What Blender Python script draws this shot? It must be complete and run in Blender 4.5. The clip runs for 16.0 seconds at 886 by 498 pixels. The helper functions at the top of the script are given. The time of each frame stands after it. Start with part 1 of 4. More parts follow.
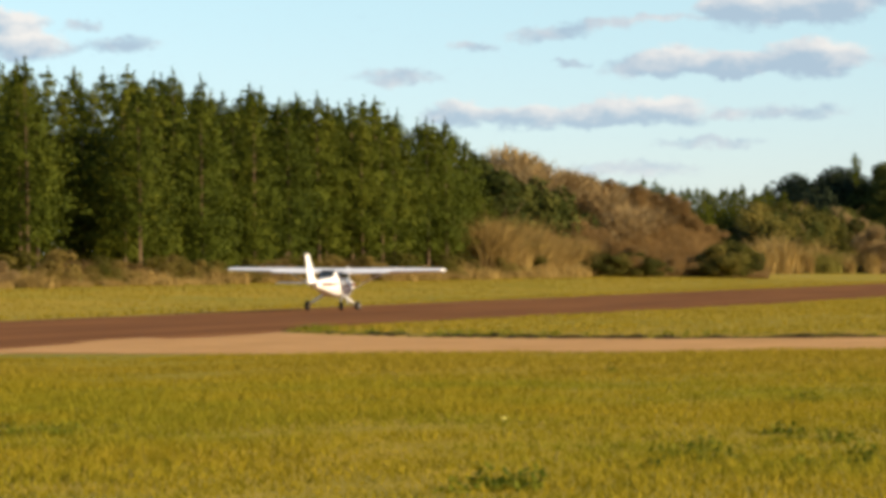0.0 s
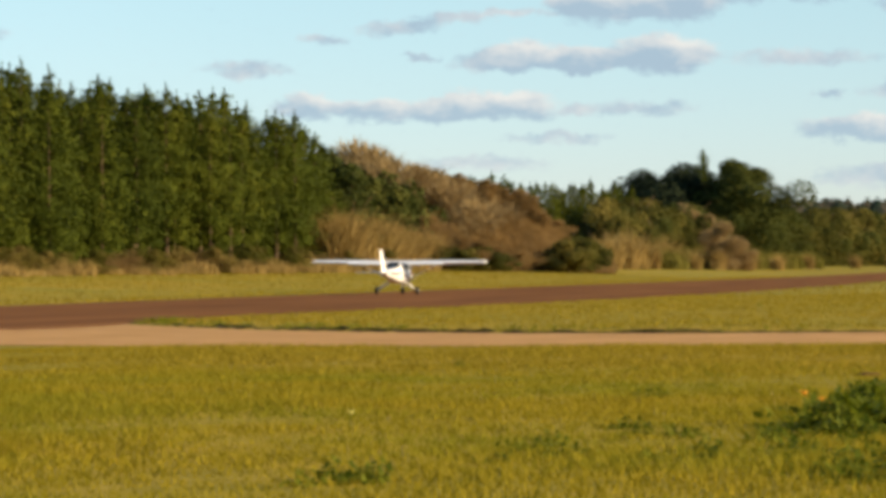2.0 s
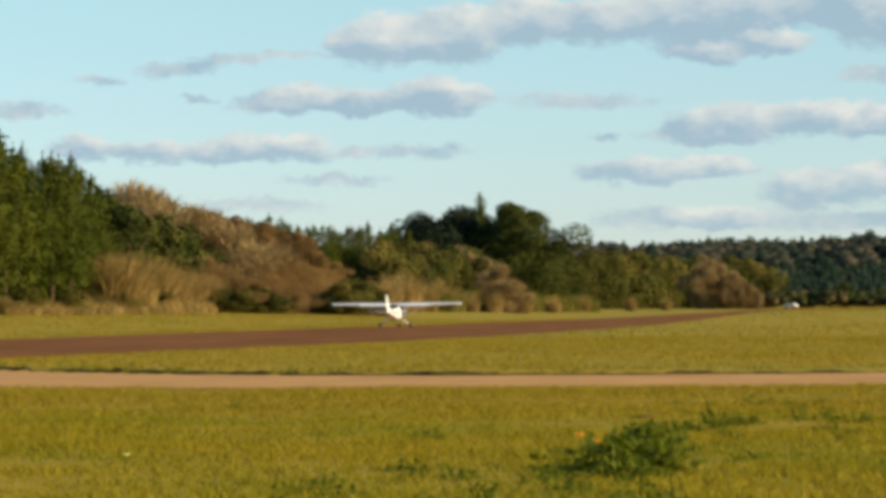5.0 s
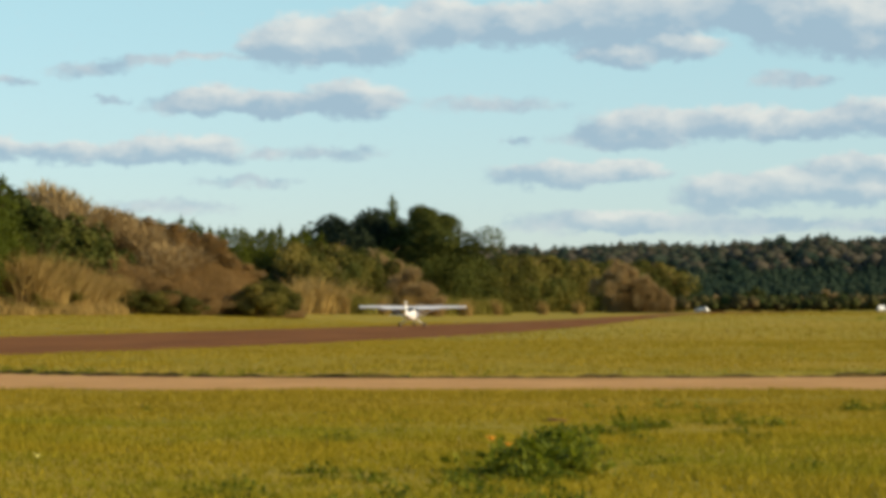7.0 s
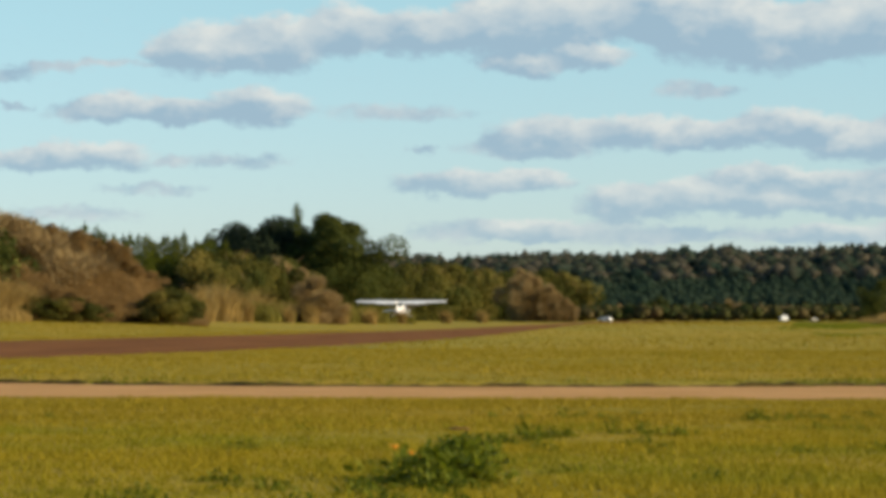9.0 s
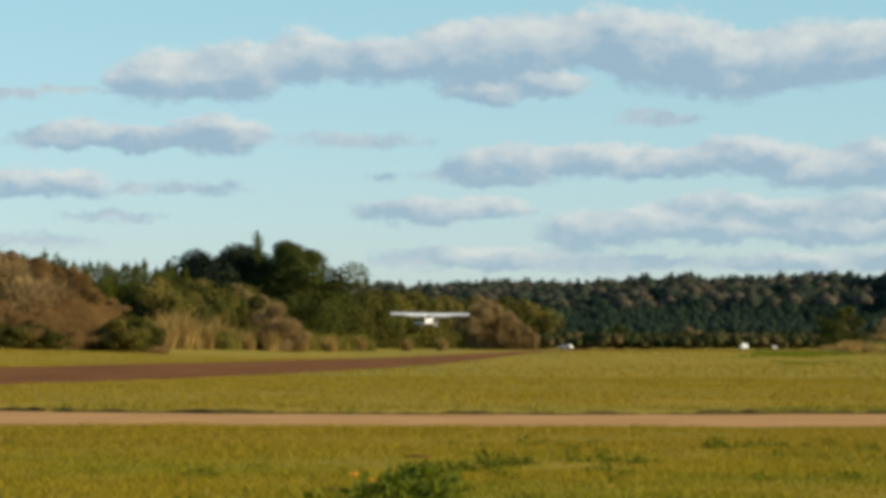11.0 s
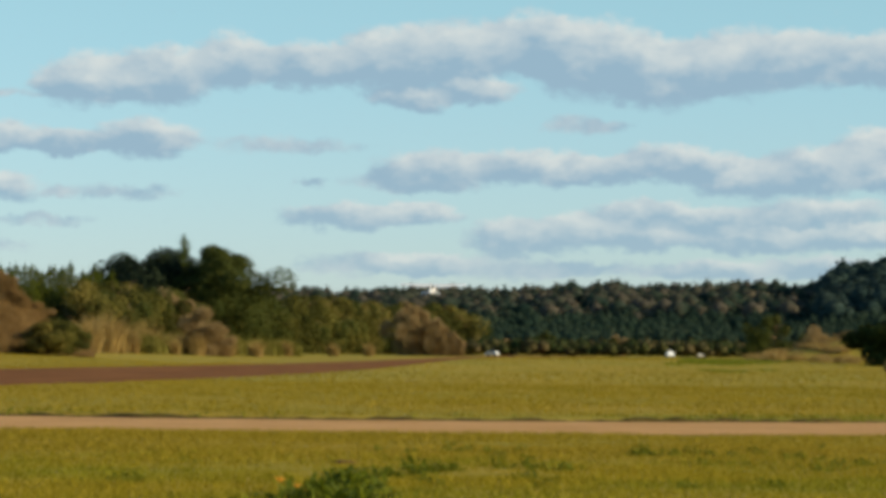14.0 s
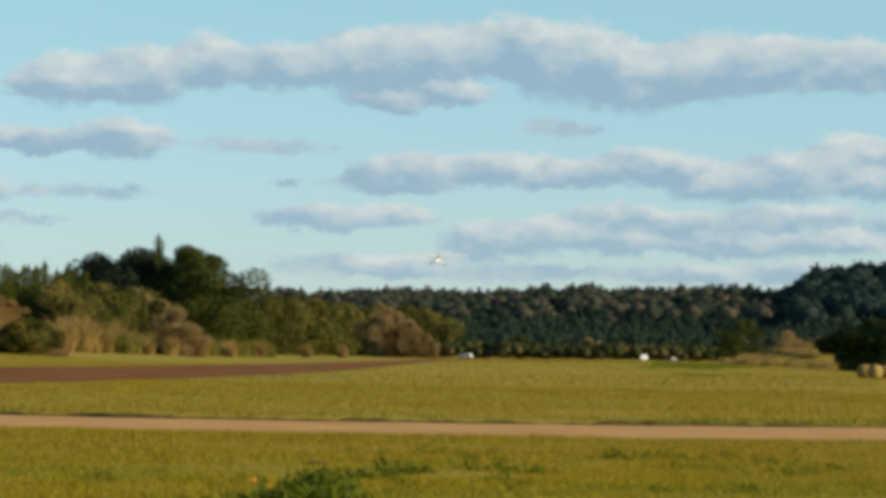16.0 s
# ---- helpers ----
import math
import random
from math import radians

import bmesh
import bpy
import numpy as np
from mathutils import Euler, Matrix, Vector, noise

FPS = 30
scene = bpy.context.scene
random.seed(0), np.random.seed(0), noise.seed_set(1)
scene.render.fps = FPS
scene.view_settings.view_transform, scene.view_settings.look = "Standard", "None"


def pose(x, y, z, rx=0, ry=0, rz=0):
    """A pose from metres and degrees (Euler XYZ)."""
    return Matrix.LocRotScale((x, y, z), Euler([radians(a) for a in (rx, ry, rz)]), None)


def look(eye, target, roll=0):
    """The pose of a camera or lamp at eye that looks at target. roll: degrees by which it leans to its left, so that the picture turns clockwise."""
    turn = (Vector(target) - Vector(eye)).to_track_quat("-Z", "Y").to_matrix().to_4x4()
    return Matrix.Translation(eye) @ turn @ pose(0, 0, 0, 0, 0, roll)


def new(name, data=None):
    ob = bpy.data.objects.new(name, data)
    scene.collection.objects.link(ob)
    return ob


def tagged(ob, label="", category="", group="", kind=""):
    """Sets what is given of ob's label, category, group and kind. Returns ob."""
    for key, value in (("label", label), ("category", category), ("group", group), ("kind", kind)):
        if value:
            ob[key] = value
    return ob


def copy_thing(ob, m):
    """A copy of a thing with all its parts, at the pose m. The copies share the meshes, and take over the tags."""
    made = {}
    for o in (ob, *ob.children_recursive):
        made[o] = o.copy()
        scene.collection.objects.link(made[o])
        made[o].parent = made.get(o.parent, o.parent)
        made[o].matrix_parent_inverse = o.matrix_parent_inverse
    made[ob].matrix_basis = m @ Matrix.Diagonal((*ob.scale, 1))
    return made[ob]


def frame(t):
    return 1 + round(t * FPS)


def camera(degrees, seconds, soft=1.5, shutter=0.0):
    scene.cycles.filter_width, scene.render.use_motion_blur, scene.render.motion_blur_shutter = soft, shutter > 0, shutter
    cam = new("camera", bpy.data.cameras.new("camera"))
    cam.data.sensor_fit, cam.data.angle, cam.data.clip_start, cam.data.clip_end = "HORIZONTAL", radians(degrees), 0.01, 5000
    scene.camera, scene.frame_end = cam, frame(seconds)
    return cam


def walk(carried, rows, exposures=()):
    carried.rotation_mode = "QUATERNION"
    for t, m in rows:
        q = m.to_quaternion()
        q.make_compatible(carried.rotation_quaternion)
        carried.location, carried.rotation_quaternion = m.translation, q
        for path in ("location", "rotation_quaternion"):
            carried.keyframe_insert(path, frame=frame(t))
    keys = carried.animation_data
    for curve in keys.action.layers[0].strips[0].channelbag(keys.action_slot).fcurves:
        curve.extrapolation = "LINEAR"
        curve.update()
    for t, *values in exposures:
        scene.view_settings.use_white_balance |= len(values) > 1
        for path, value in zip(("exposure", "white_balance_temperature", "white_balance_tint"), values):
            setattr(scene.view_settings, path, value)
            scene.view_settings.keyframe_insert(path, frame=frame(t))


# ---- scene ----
EYE = 1.5                      # metres above the grass

# the camera stands still and pans: seconds, yaw, pitch, lean in degrees
CAM = (
    (0.0, 15.800, 0.460, 0.897),
    (0.5, 15.427, 0.426, 0.988),
    (1.0, 14.844, 0.492, 0.819),
    (1.5, 13.919, 0.394, 0.651),
    (2.0, 13.236, 0.321, 0.488),
    (2.5, 12.908, 0.520, 0.518),
    (3.0, 12.214, 0.721, 0.503),
    (3.5, 11.478, 0.651, 0.564),
    (4.0, 10.970, 0.510, 0.382),
    (4.5, 9.922, 0.773, 0.291),
    (4.7, 9.712, 0.922, 0.332),
    (6.8, 8.117, 1.122, 0.026),
    (7.0, 7.980, 1.048, 0.065),
    (7.5, 7.864, 0.829, 0.044),
    (8.0, 7.451, 0.879, -0.107),
    (8.5, 6.598, 1.020, -0.201),
    (10.8, 6.016, 1.622, -0.138),
    (11.0, 5.689, 1.661, -0.226),
    (11.5, 5.439, 2.209, -0.260),
    (12.0, 5.162, 2.173, -0.147),
    (12.5, 4.552, 2.148, -0.200),
    (13.0, 4.470, 2.177, -0.357),
    (13.5, 4.229, 1.803, -0.568),
    (14.0, 4.446, 1.770, -0.631),
    (14.5, 4.673, 1.923, -0.784),
    (15.0, 4.517, 2.189, -0.888),
    (15.5, 4.416, 1.862, -1.012),
    (16.0, 4.002, 1.810, -1.048),
)
cam = camera(14.89, 16.0, soft=4.5)
walk(cam, [(t, pose(0, 0, EYE, 90 + p, r, a)) for t, a, p, r in CAM],
     exposures=((0, 0.88, 6650, 9), (3.5, 0.76, 6550, 4), (7, 0.70, 6400, 2), (11, 0.60, 6200, 1), (16, 0.56, 6080, -1)))

# ---------------------------------------------------------------- light
SUN_AZ, SUN_EL = 97.0, 20.0   # clockwise from +Y, above the horizon


def heading(az, el=0.0):
    a, e = radians(az), radians(el)
    return Vector((math.sin(a) * math.cos(e), math.cos(a) * math.cos(e), math.sin(e)))


def at(az, d):
    """The ground place that lies d metres from the eye in the direction az."""
    return d * math.sin(radians(az)), d * math.cos(radians(az))


sun = new("sun", bpy.data.lights.new("sun", "SUN"))
sun.data.energy, sun.data.angle, sun.data.color = 5.0, radians(0.6), (1.0, 0.77, 0.48)
sun.matrix_world = look(heading(SUN_AZ, SUN_EL) * 200, (0, 0, 0))


class Nodes:
    """Small wrapper to write node trees in few lines."""

    def __init__(self, tree):
        self.tree = tree
        tree.nodes.clear()

    def add(self, kind, ins=()):
        n = self.tree.nodes.new(kind)
        self.feed(n, ins)
        return n

    def feed(self, n, ins):
        for key, val in dict(ins).items():
            if isinstance(val, bpy.types.NodeSocket):
                self.tree.links.new(val, n.inputs[key])
            else:
                n.inputs[key].default_value = val

    def math(self, op, a, b=0.0, c=0.0, clamp=False):
        n = self.add("ShaderNodeMath", {0: a, 1: b, 2: c})
        n.operation, n.use_clamp = op, clamp
        return n.outputs[0]

    def vec(self, op, a, b=(0, 0, 0), c=(0, 0, 0)):
        n = self.add("ShaderNodeVectorMath", {0: a, 1: b, 2: c})
        n.operation = op
        return n.outputs["Value"] if op in ("DOT_PRODUCT", "LENGTH") else n.outputs[0]

    def mix(self, fac, a, b, blend="MIX"):
        n = self.tree.nodes.new("ShaderNodeMix")
        n.data_type, n.blend_type = "RGBA", blend
        self.feed(n, {0: fac, 6: a, 7: b})
        return n.outputs[2]

    def ramp(self, fac, stops):
        n = self.add("ShaderNodeValToRGB", {0: fac})
        e = n.color_ramp.elements
        while len(e) < len(stops):
            e.new(0.5)
        for el, (p, c) in zip(e, stops):
            el.position, el.color = p, (*c, 1)
        return n.outputs[0]

    def noise(self, vec, scale, detail=4.0, rough=0.55, dist=0.0):
        return self.add("ShaderNodeTexNoise", {"Vector": vec, "Scale": scale, "Detail": detail, "Roughness": rough, "Distortion": dist})


def build_world():
    w = bpy.data.worlds.new("sky")
    scene.world = w
    w.use_nodes = True
    g = Nodes(w.node_tree)
    sky = g.add("ShaderNodeTexSky")
    sky.sky_type, sky.sun_disc = "NISHITA", False
    sky.sun_elevation, sky.sun_rotation = radians(SUN_EL), radians(SUN_AZ)
    sky.air_density, sky.dust_density, sky.ozone_density = 1.0, 0.0, 2.5

    # heading and height of the view ray in degrees, ruffled by noise
    way = g.add("ShaderNodeTexCoord").outputs["Generated"]
    xyz = g.add("ShaderNodeSeparateXYZ", {0: way})
    az = g.math("MULTIPLY", g.math("ARCTAN2", xyz.outputs[0], xyz.outputs[1]), 180 / math.pi)
    el = g.math("MULTIPLY", g.math("ARCSINE", xyz.outputs[2]), 180 / math.pi)
    low = g.add("ShaderNodeMapRange", {0: el, 1: 0.0, 2: 6.0, 3: 0.0, 4: 1.0}).outputs[0]
    blue = g.mix(1.0, sky.outputs[0], g.mix(low, HAZE_TINT, SKY_TINT), "MULTIPLY")
    flat = g.add("ShaderNodeCombineXYZ", {0: az, 1: el, 2: 0.0}).outputs[0]
    wide = g.vec("MULTIPLY", flat, (1.0, 1.7, 1.0))
    ruffle = g.noise(wide, 1.6, 6.0, 0.64)
    v = g.vec("MULTIPLY_ADD", g.vec("SUBTRACT", ruffle.outputs["Color"], (0.5, 0.5, 0.5)), (0.95, 0.50, 0.0), flat)
    total = lift = None

    def puff(a, e, ra, re):
        nonlocal total, lift
        thin = re < 0.16
        ra, re = ra * (1.7 if thin else 1.22), re * (1.6 if thin else 1.25)
        q = g.vec("MULTIPLY_ADD", v, (1 / ra, 1 / re, 0), (-a / ra, -e / re, 0))
        d = g.math("MULTIPLY_ADD", g.vec("DOT_PRODUCT", q, q), -1.0, 1.0, clamp=True)
        s = g.math("MULTIPLY", d, g.vec("DOT_PRODUCT", q, (0.45, 1.0, 0)))
        if thin:  # thin grey wisps with no bright top
            d = g.math("MULTIPLY", d, 0.6)
            s = g.math("MULTIPLY", d, -0.12)
        total = d if total is None else g.math("ADD", total, d)
        lift = s if lift is None else g.math("ADD", lift, s)

    puff(-10.47, 4.54, 0.81, 0.46)
    puff(-9.24, 4.62, 0.91, 0.48)
    puff(-8.01, 4.88, 0.67, 0.46)
    puff(-6.77, 4.84, 0.86, 0.36)
    puff(-5.44, 4.94, 0.86, 0.55)
    puff(-4.29, 5.06, 0.96, 0.59)
    puff(-2.95, 5.22, 0.96, 0.55)
    puff(-1.90, 5.00, 1.15, 0.67)
    puff(-0.75, 4.78, 1.05, 0.55)
    puff(0.58, 4.94, 1.15, 0.53)
    puff(1.81, 5.03, 1.05, 0.46)
    puff(2.95, 5.01, 0.76, 0.46)
    puff(4.07, 4.98, 0.86, 0.48)
    puff(-5.04, 4.30, 0.67, 0.21)
    puff(-3.90, 4.42, 0.67, 0.21)
    puff(-10.92, 3.48, 0.86, 0.21)
    puff(-9.51, 3.59, 0.91, 0.32)
    puff(-7.13, 3.48, 0.91, 0.12)
    puff(-2.36, 3.87, 0.40, 0.13)
    puff(-1.69, 3.86, 0.25, 0.09)
    puff(-4.59, 3.07, 1.05, 0.34)
    puff(-5.11, 2.90, 0.76, 0.15)
    puff(-2.92, 3.16, 1.05, 0.29)
    puff(-1.77, 3.13, 1.05, 0.23)
    puff(-0.53, 3.24, 1.05, 0.31)
    puff(0.61, 2.97, 0.96, 0.31)
    puff(1.84, 3.14, 1.10, 0.40)
    puff(2.78, 3.50, 0.76, 0.34)
    puff(3.26, 2.98, 0.67, 0.25)
    puff(4.19, 3.28, 0.86, 0.38)
    puff(-6.20, 2.30, 1.05, 0.21)
    puff(-4.91, 2.36, 0.76, 0.17)
    puff(-3.37, 1.97, 0.76, 0.31)
    puff(-2.42, 2.04, 0.76, 0.32)
    puff(-0.99, 2.37, 1.05, 0.23)
    puff(0.43, 2.26, 1.15, 0.23)
    puff(1.85, 2.44, 1.15, 0.23)
    puff(0.91, 1.95, 1.43, 0.21)
    puff(2.61, 2.03, 1.15, 0.21)
    puff(3.93, 2.33, 0.86, 0.25)
    puff(-6.13, 1.49, 0.67, 0.15)
    puff(-4.99, 1.51, 0.96, 0.19)
    puff(-3.56, 1.47, 1.15, 0.15)
    puff(-1.74, 1.46, 1.05, 0.10)
    puff(-6.73, 2.89, 0.15, 0.06)
    puff(-15.47, 2.73, 0.57, 0.21)
    puff(-14.37, 2.67, 0.67, 0.19)
    puff(-13.23, 2.67, 0.53, 0.21)
    puff(-12.37, 2.72, 1.10, 0.25)
    puff(-10.94, 2.65, 0.23, 0.08)
    puff(-9.90, 2.66, 0.72, 0.11)
    puff(-11.22, 2.17, 0.65, 0.08)
    puff(-11.88, 3.57, 0.76, 0.27)
    puff(-12.40, 3.46, 0.57, 0.13)
    puff(-10.65, 3.45, 0.57, 0.13)
    puff(-16.51, 3.39, 0.59, 0.12)
    puff(-13.97, 4.06, 0.53, 0.09)
    puff(-13.11, 4.19, 0.57, 0.07)
    puff(-12.15, 4.28, 0.76, 0.06)
    puff(-15.26, 3.89, 0.31, 0.09)
    puff(-13.69, 3.56, 0.25, 0.05)
    puff(-10.25, 4.44, 1.05, 0.21)
    puff(-22.81, 3.99, 0.76, 0.27)
    puff(-23.00, 4.37, 0.57, 0.19)
    puff(-21.21, 3.97, 0.57, 0.10)
    puff(-21.77, 4.31, 0.29, 0.08)
    puff(-12.57, 1.75, 0.86, 0.11)
    puff(-1.20, 2.02, 0.90, 0.25)
    puff(0.30, 1.45, 1.20, 0.17)
    puff(2.20, 1.55, 1.20, 0.17)
    fine = g.noise(wide, 5.0, 5.0, 0.6).outputs[0]
    dens = g.math("MULTIPLY_ADD", g.math("SUBTRACT", fine, 0.5), 0.7, total)
    alpha = g.add("ShaderNodeMapRange", {0: dens, 1: 0.0, 2: 0.68, 3: 0.0, 4: 0.9})
    alpha.interpolation_type = "SMOOTHSTEP"
    veil = g.add("ShaderNodeMapRange", {0: el, 1: 0.5, 2: 3.2, 3: 0.72, 4: 1.0}).outputs[0]
    cover = g.math("MULTIPLY", alpha.outputs[0], veil)
    tone = g.math("DIVIDE", lift, g.math("ADD", total, 0.12))
    tone = g.math("MULTIPLY_ADD", g.math("SUBTRACT", ruffle.outputs[0], 0.5), 1.6, tone)
    tone = g.math("MULTIPLY_ADD", g.math("SUBTRACT", g.noise(wide, 0.55, 2.0).outputs[0], 0.5), 1.3, tone)
    tone = g.add("ShaderNodeMapRange", {0: tone, 1: -0.36, 2: 0.70, 3: 0.0, 4: 1.0}).outputs[0]
    cloud = g.mix(tone, CLOUD_BASE, CLOUD_TOP)
    col = g.mix(cover, blue, cloud)
    bg = g.add("ShaderNodeBackground", {"Color": col, "Strength": SKY_POWER})
    g.add("ShaderNodeOutputWorld", {"Surface": bg.outputs[0]})


SKY_POWER = 0.093
SKY_TINT, HAZE_TINT = (0.94, 0.98, 0.98, 1), (0.645, 0.73, 1.10, 1)
CLOUD_BASE, CLOUD_TOP = (2.45, 3.18, 4.0, 1), (5.4, 5.15, 5.0, 1)
build_world()


# ---------------------------------------------------------------- materials
def material(name, stops, scale=1.0, rough=0.85, spec=0.2, bump=0.0, bump_scale=20.0, metal=0.0, island=0.0, obj=0.0, stretch=(1, 1, 1), stops2=None, scale2=0.1, mix2=0.5, thin=0.0):
    m = bpy.data.materials.new(name)
    m.use_nodes = True
    g = Nodes(m.node_tree)
    co = g.add("ShaderNodeTexCoord").outputs["Object"]
    co = g.vec("MULTIPLY", co, stretch)
    fac = g.noise(co, scale).outputs[0]
    if island:
        fac = g.math("MULTIPLY_ADD", g.math("SUBTRACT", g.add("ShaderNodeNewGeometry").outputs["Random Per Island"], 0.5), island, fac)
    if obj:
        fac = g.math("MULTIPLY_ADD", g.math("SUBTRACT", g.add("ShaderNodeObjectInfo").outputs["Random"], 0.5), obj, fac)
    col = g.ramp(fac, stops)
    if stops2:
        f2 = g.noise(co, scale2, 5.0).outputs[0]
        f2 = g.add("ShaderNodeMapRange", {0: f2, 1: 0.42, 2: 0.62, 3: 0.0, 4: mix2}).outputs[0]
        col = g.mix(f2, col, g.ramp(fac, stops2))
    ins = {"Base Color": col, "Roughness": rough, "Specular IOR Level": spec, "Metallic": metal}
    if bump:
        b = g.add("ShaderNodeBump", {"Height": g.noise(co, bump_scale, 5.0).outputs[0], "Strength": bump, "Distance": 0.05})
        ins["Normal"] = b.outputs[0]
    p = g.add("ShaderNodeBsdfPrincipled", ins)
    surface = p.outputs[0]
    if thin:
        back = g.add("ShaderNodeBsdfTranslucent", {"Color": col})
        surface = g.add("ShaderNodeMixShader", {0: thin, 1: surface, 2: back.outputs[0]}).outputs[0]
    g.add("ShaderNodeOutputMaterial", {"Surface": surface})
    return m


def plain(name, rgb, rough=0.5, spec=0.4, metal=0.0, vary=0.08):
    lo, hi = [max(0, c * (1 - vary)) for c in rgb], [min(1, c * (1 + vary)) for c in rgb]
    return material(name, ((0.3, lo), (0.7, hi)), 3.0, rough, spec, metal=metal)


GRASS = material("mown_grass", ((0.25, (0.22, 0.17, 0.015)), (0.5, (0.31, 0.222, 0.022)), (0.75, (0.40, 0.275, 0.042))), 1.1, 0.9, 0.1, bump=0.6, bump_scale=9.0,
                 stops2=((0.3, (0.15, 0.165, 0.018)), (0.7, (0.24, 0.215, 0.03))), scale2=0.06, mix2=0.8)
BLADE = material("grass_blade", ((0.1, (0.215, 0.178, 0.011)), (0.5, (0.276, 0.214, 0.012)), (0.85, (0.335, 0.252, 0.019))), 0.7, 0.8, 0.15, island=0.16, thin=0.42,
                 stops2=((0.2, (0.150, 0.165, 0.008)), (0.8, (0.225, 0.215, 0.014))), scale2=0.2, mix2=0.7)
ASPHALT = material("red_brown_runway", ((0.3, (0.125, 0.052, 0.018)), (0.7, (0.225, 0.100, 0.036))), 0.35, 0.95, 0.03, bump=0.3, bump_scale=30.0, stretch=(1, 0.12, 1))
SAND = material("sandy_taxiway", ((0.3, (0.40, 0.225, 0.088)), (0.7, (0.52, 0.305, 0.13))), 0.5, 0.95, 0.04, bump=0.4, bump_scale=25.0)
NEEDLES = material("pine_needles", ((0.1, (0.019, 0.029, 0.002)), (0.5, (0.047, 0.061, 0.004)), (0.9, (0.088, 0.094, 0.007))), 0.22, 0.8, 0.1, island=0.10, obj=0.38, thin=0.1)
DARKLEAF = material("dark_leaves", ((0.1, (0.018, 0.028, 0.005)), (0.5, (0.046, 0.056, 0.010)), (0.9, (0.098, 0.098, 0.019))), 0.3, 0.8, 0.1, island=0.3, obj=0.2, thin=0.25)
EVERGREEN = material("dark_evergreen_leaves", ((0.1, (0.008, 0.014, 0.008)), (0.5, (0.018, 0.027, 0.013)), (0.9, (0.036, 0.044, 0.018))), 0.3, 0.8, 0.08, island=0.3, obj=0.2, thin=0.1)
LEAF = material("olive_leaves", ((0.1, (0.028, 0.034, 0.006)), (0.5, (0.084, 0.080, 0.014)), (0.9, (0.20, 0.158, 0.038))), 0.3, 0.8, 0.1, island=0.16, obj=0.5, thin=0.3)
# far leaves: distance haze is mixed into the colours, greyer and bluer
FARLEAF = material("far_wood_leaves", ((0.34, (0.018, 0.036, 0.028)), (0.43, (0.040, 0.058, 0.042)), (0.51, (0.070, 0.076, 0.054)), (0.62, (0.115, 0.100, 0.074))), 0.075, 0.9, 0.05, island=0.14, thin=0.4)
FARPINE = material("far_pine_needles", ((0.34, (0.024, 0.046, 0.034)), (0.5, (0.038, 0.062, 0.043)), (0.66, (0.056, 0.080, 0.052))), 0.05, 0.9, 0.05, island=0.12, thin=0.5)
# darker leaf colour that stands in for the shadow on the hill's near shoulder
FARSHADE = material("far_evergreen_leaves", ((0.34, (0.014, 0.028, 0.027)), (0.5, (0.026, 0.044, 0.039)), (0.66, (0.042, 0.060, 0.050))), 0.09, 0.9, 0.05, island=0.15, thin=0.15)
SCRUB = material("mixed_scrub", ((0.32, (0.020, 0.038, 0.014)), (0.45, (0.052, 0.066, 0.020)), (0.60, (0.085, 0.074, 0.032)), (0.74, (0.150, 0.112, 0.054))), 0.045, 0.9, 0.05, island=0.2, thin=0.3)
DRYBLADE = material("dry_grass_blade", ((0.1, (0.235, 0.178, 0.012)), (0.5, (0.282, 0.206, 0.017)), (0.85, (0.335, 0.240, 0.028))), 0.25, 0.8, 0.15, island=0.18, thin=0.42,
                    stops2=((0.2, (0.185, 0.160, 0.011)), (0.8, (0.255, 0.198, 0.017))), scale2=0.05, mix2=0.5)
TWIG = material("dry_brown_twigs", ((0.1, (0.15, 0.094, 0.036)), (0.5, (0.22, 0.142, 0.056)), (0.9, (0.31, 0.21, 0.085))), 0.3, 0.9, 0.1, island=0.12, obj=0.3, thin=0.5)
UNDER = material("brown_olive_undergrowth", ((0.1, (0.050, 0.056, 0.008)), (0.5, (0.115, 0.098, 0.018)), (0.9, (0.23, 0.165, 0.050))), 0.3, 0.9, 0.1, island=0.2, obj=0.6, thin=0.35)
THICKET = material("red_brown_twigs", ((0.25, (0.20, 0.127, 0.050)), (0.5, (0.275, 0.178, 0.072)), (0.75, (0.37, 0.25, 0.105))), 0.3, 0.95, 0.05, island=0.25, thin=0.45)
PALETWIG = material("pale_bare_twigs", ((0.1, (0.21, 0.148, 0.066)), (0.5, (0.32, 0.230, 0.108)), (0.9, (0.43, 0.32, 0.158))), 0.3, 0.9, 0.1, island=0.3, obj=0.3, thin=0.3)
STRAW = material("straw_grass", ((0.1, (0.19, 0.130, 0.042)), (0.5, (0.32, 0.222, 0.075)), (0.9, (0.46, 0.33, 0.12))), 0.4, 0.9, 0.1, island=0.5, obj=0.3, thin=0.3)
REED = material("yellow_green_reed", ((0.1, (0.10, 0.10, 0.016)), (0.5, (0.17, 0.155, 0.03)), (0.9, (0.25, 0.21, 0.06))), 0.4, 0.9, 0.1, island=0.5, obj=0.3, thin=0.3)
# soil of the turf edge, darkened to hold the shade under overhanging grass
SOIL = material("dark_soil", ((0.3, (0.035, 0.026, 0.008)), (0.7, (0.08, 0.060, 0.016))), 4.0, 0.95, 0.1, bump=0.5, bump_scale=30.0)
BARK = material("pine_bark", ((0.3, (0.06, 0.04, 0.025)), (0.7, (0.16, 0.11, 0.065))), 2.0, 0.95, 0.1, stretch=(1, 1, 0.2))
WEED = material("weed_leaves", ((0.1, (0.065, 0.088, 0.005)), (0.5, (0.135, 0.155, 0.009)), (0.9, (0.25, 0.25, 0.022))), 4.0, 0.7, 0.15, island=0.5, thin=0.45)
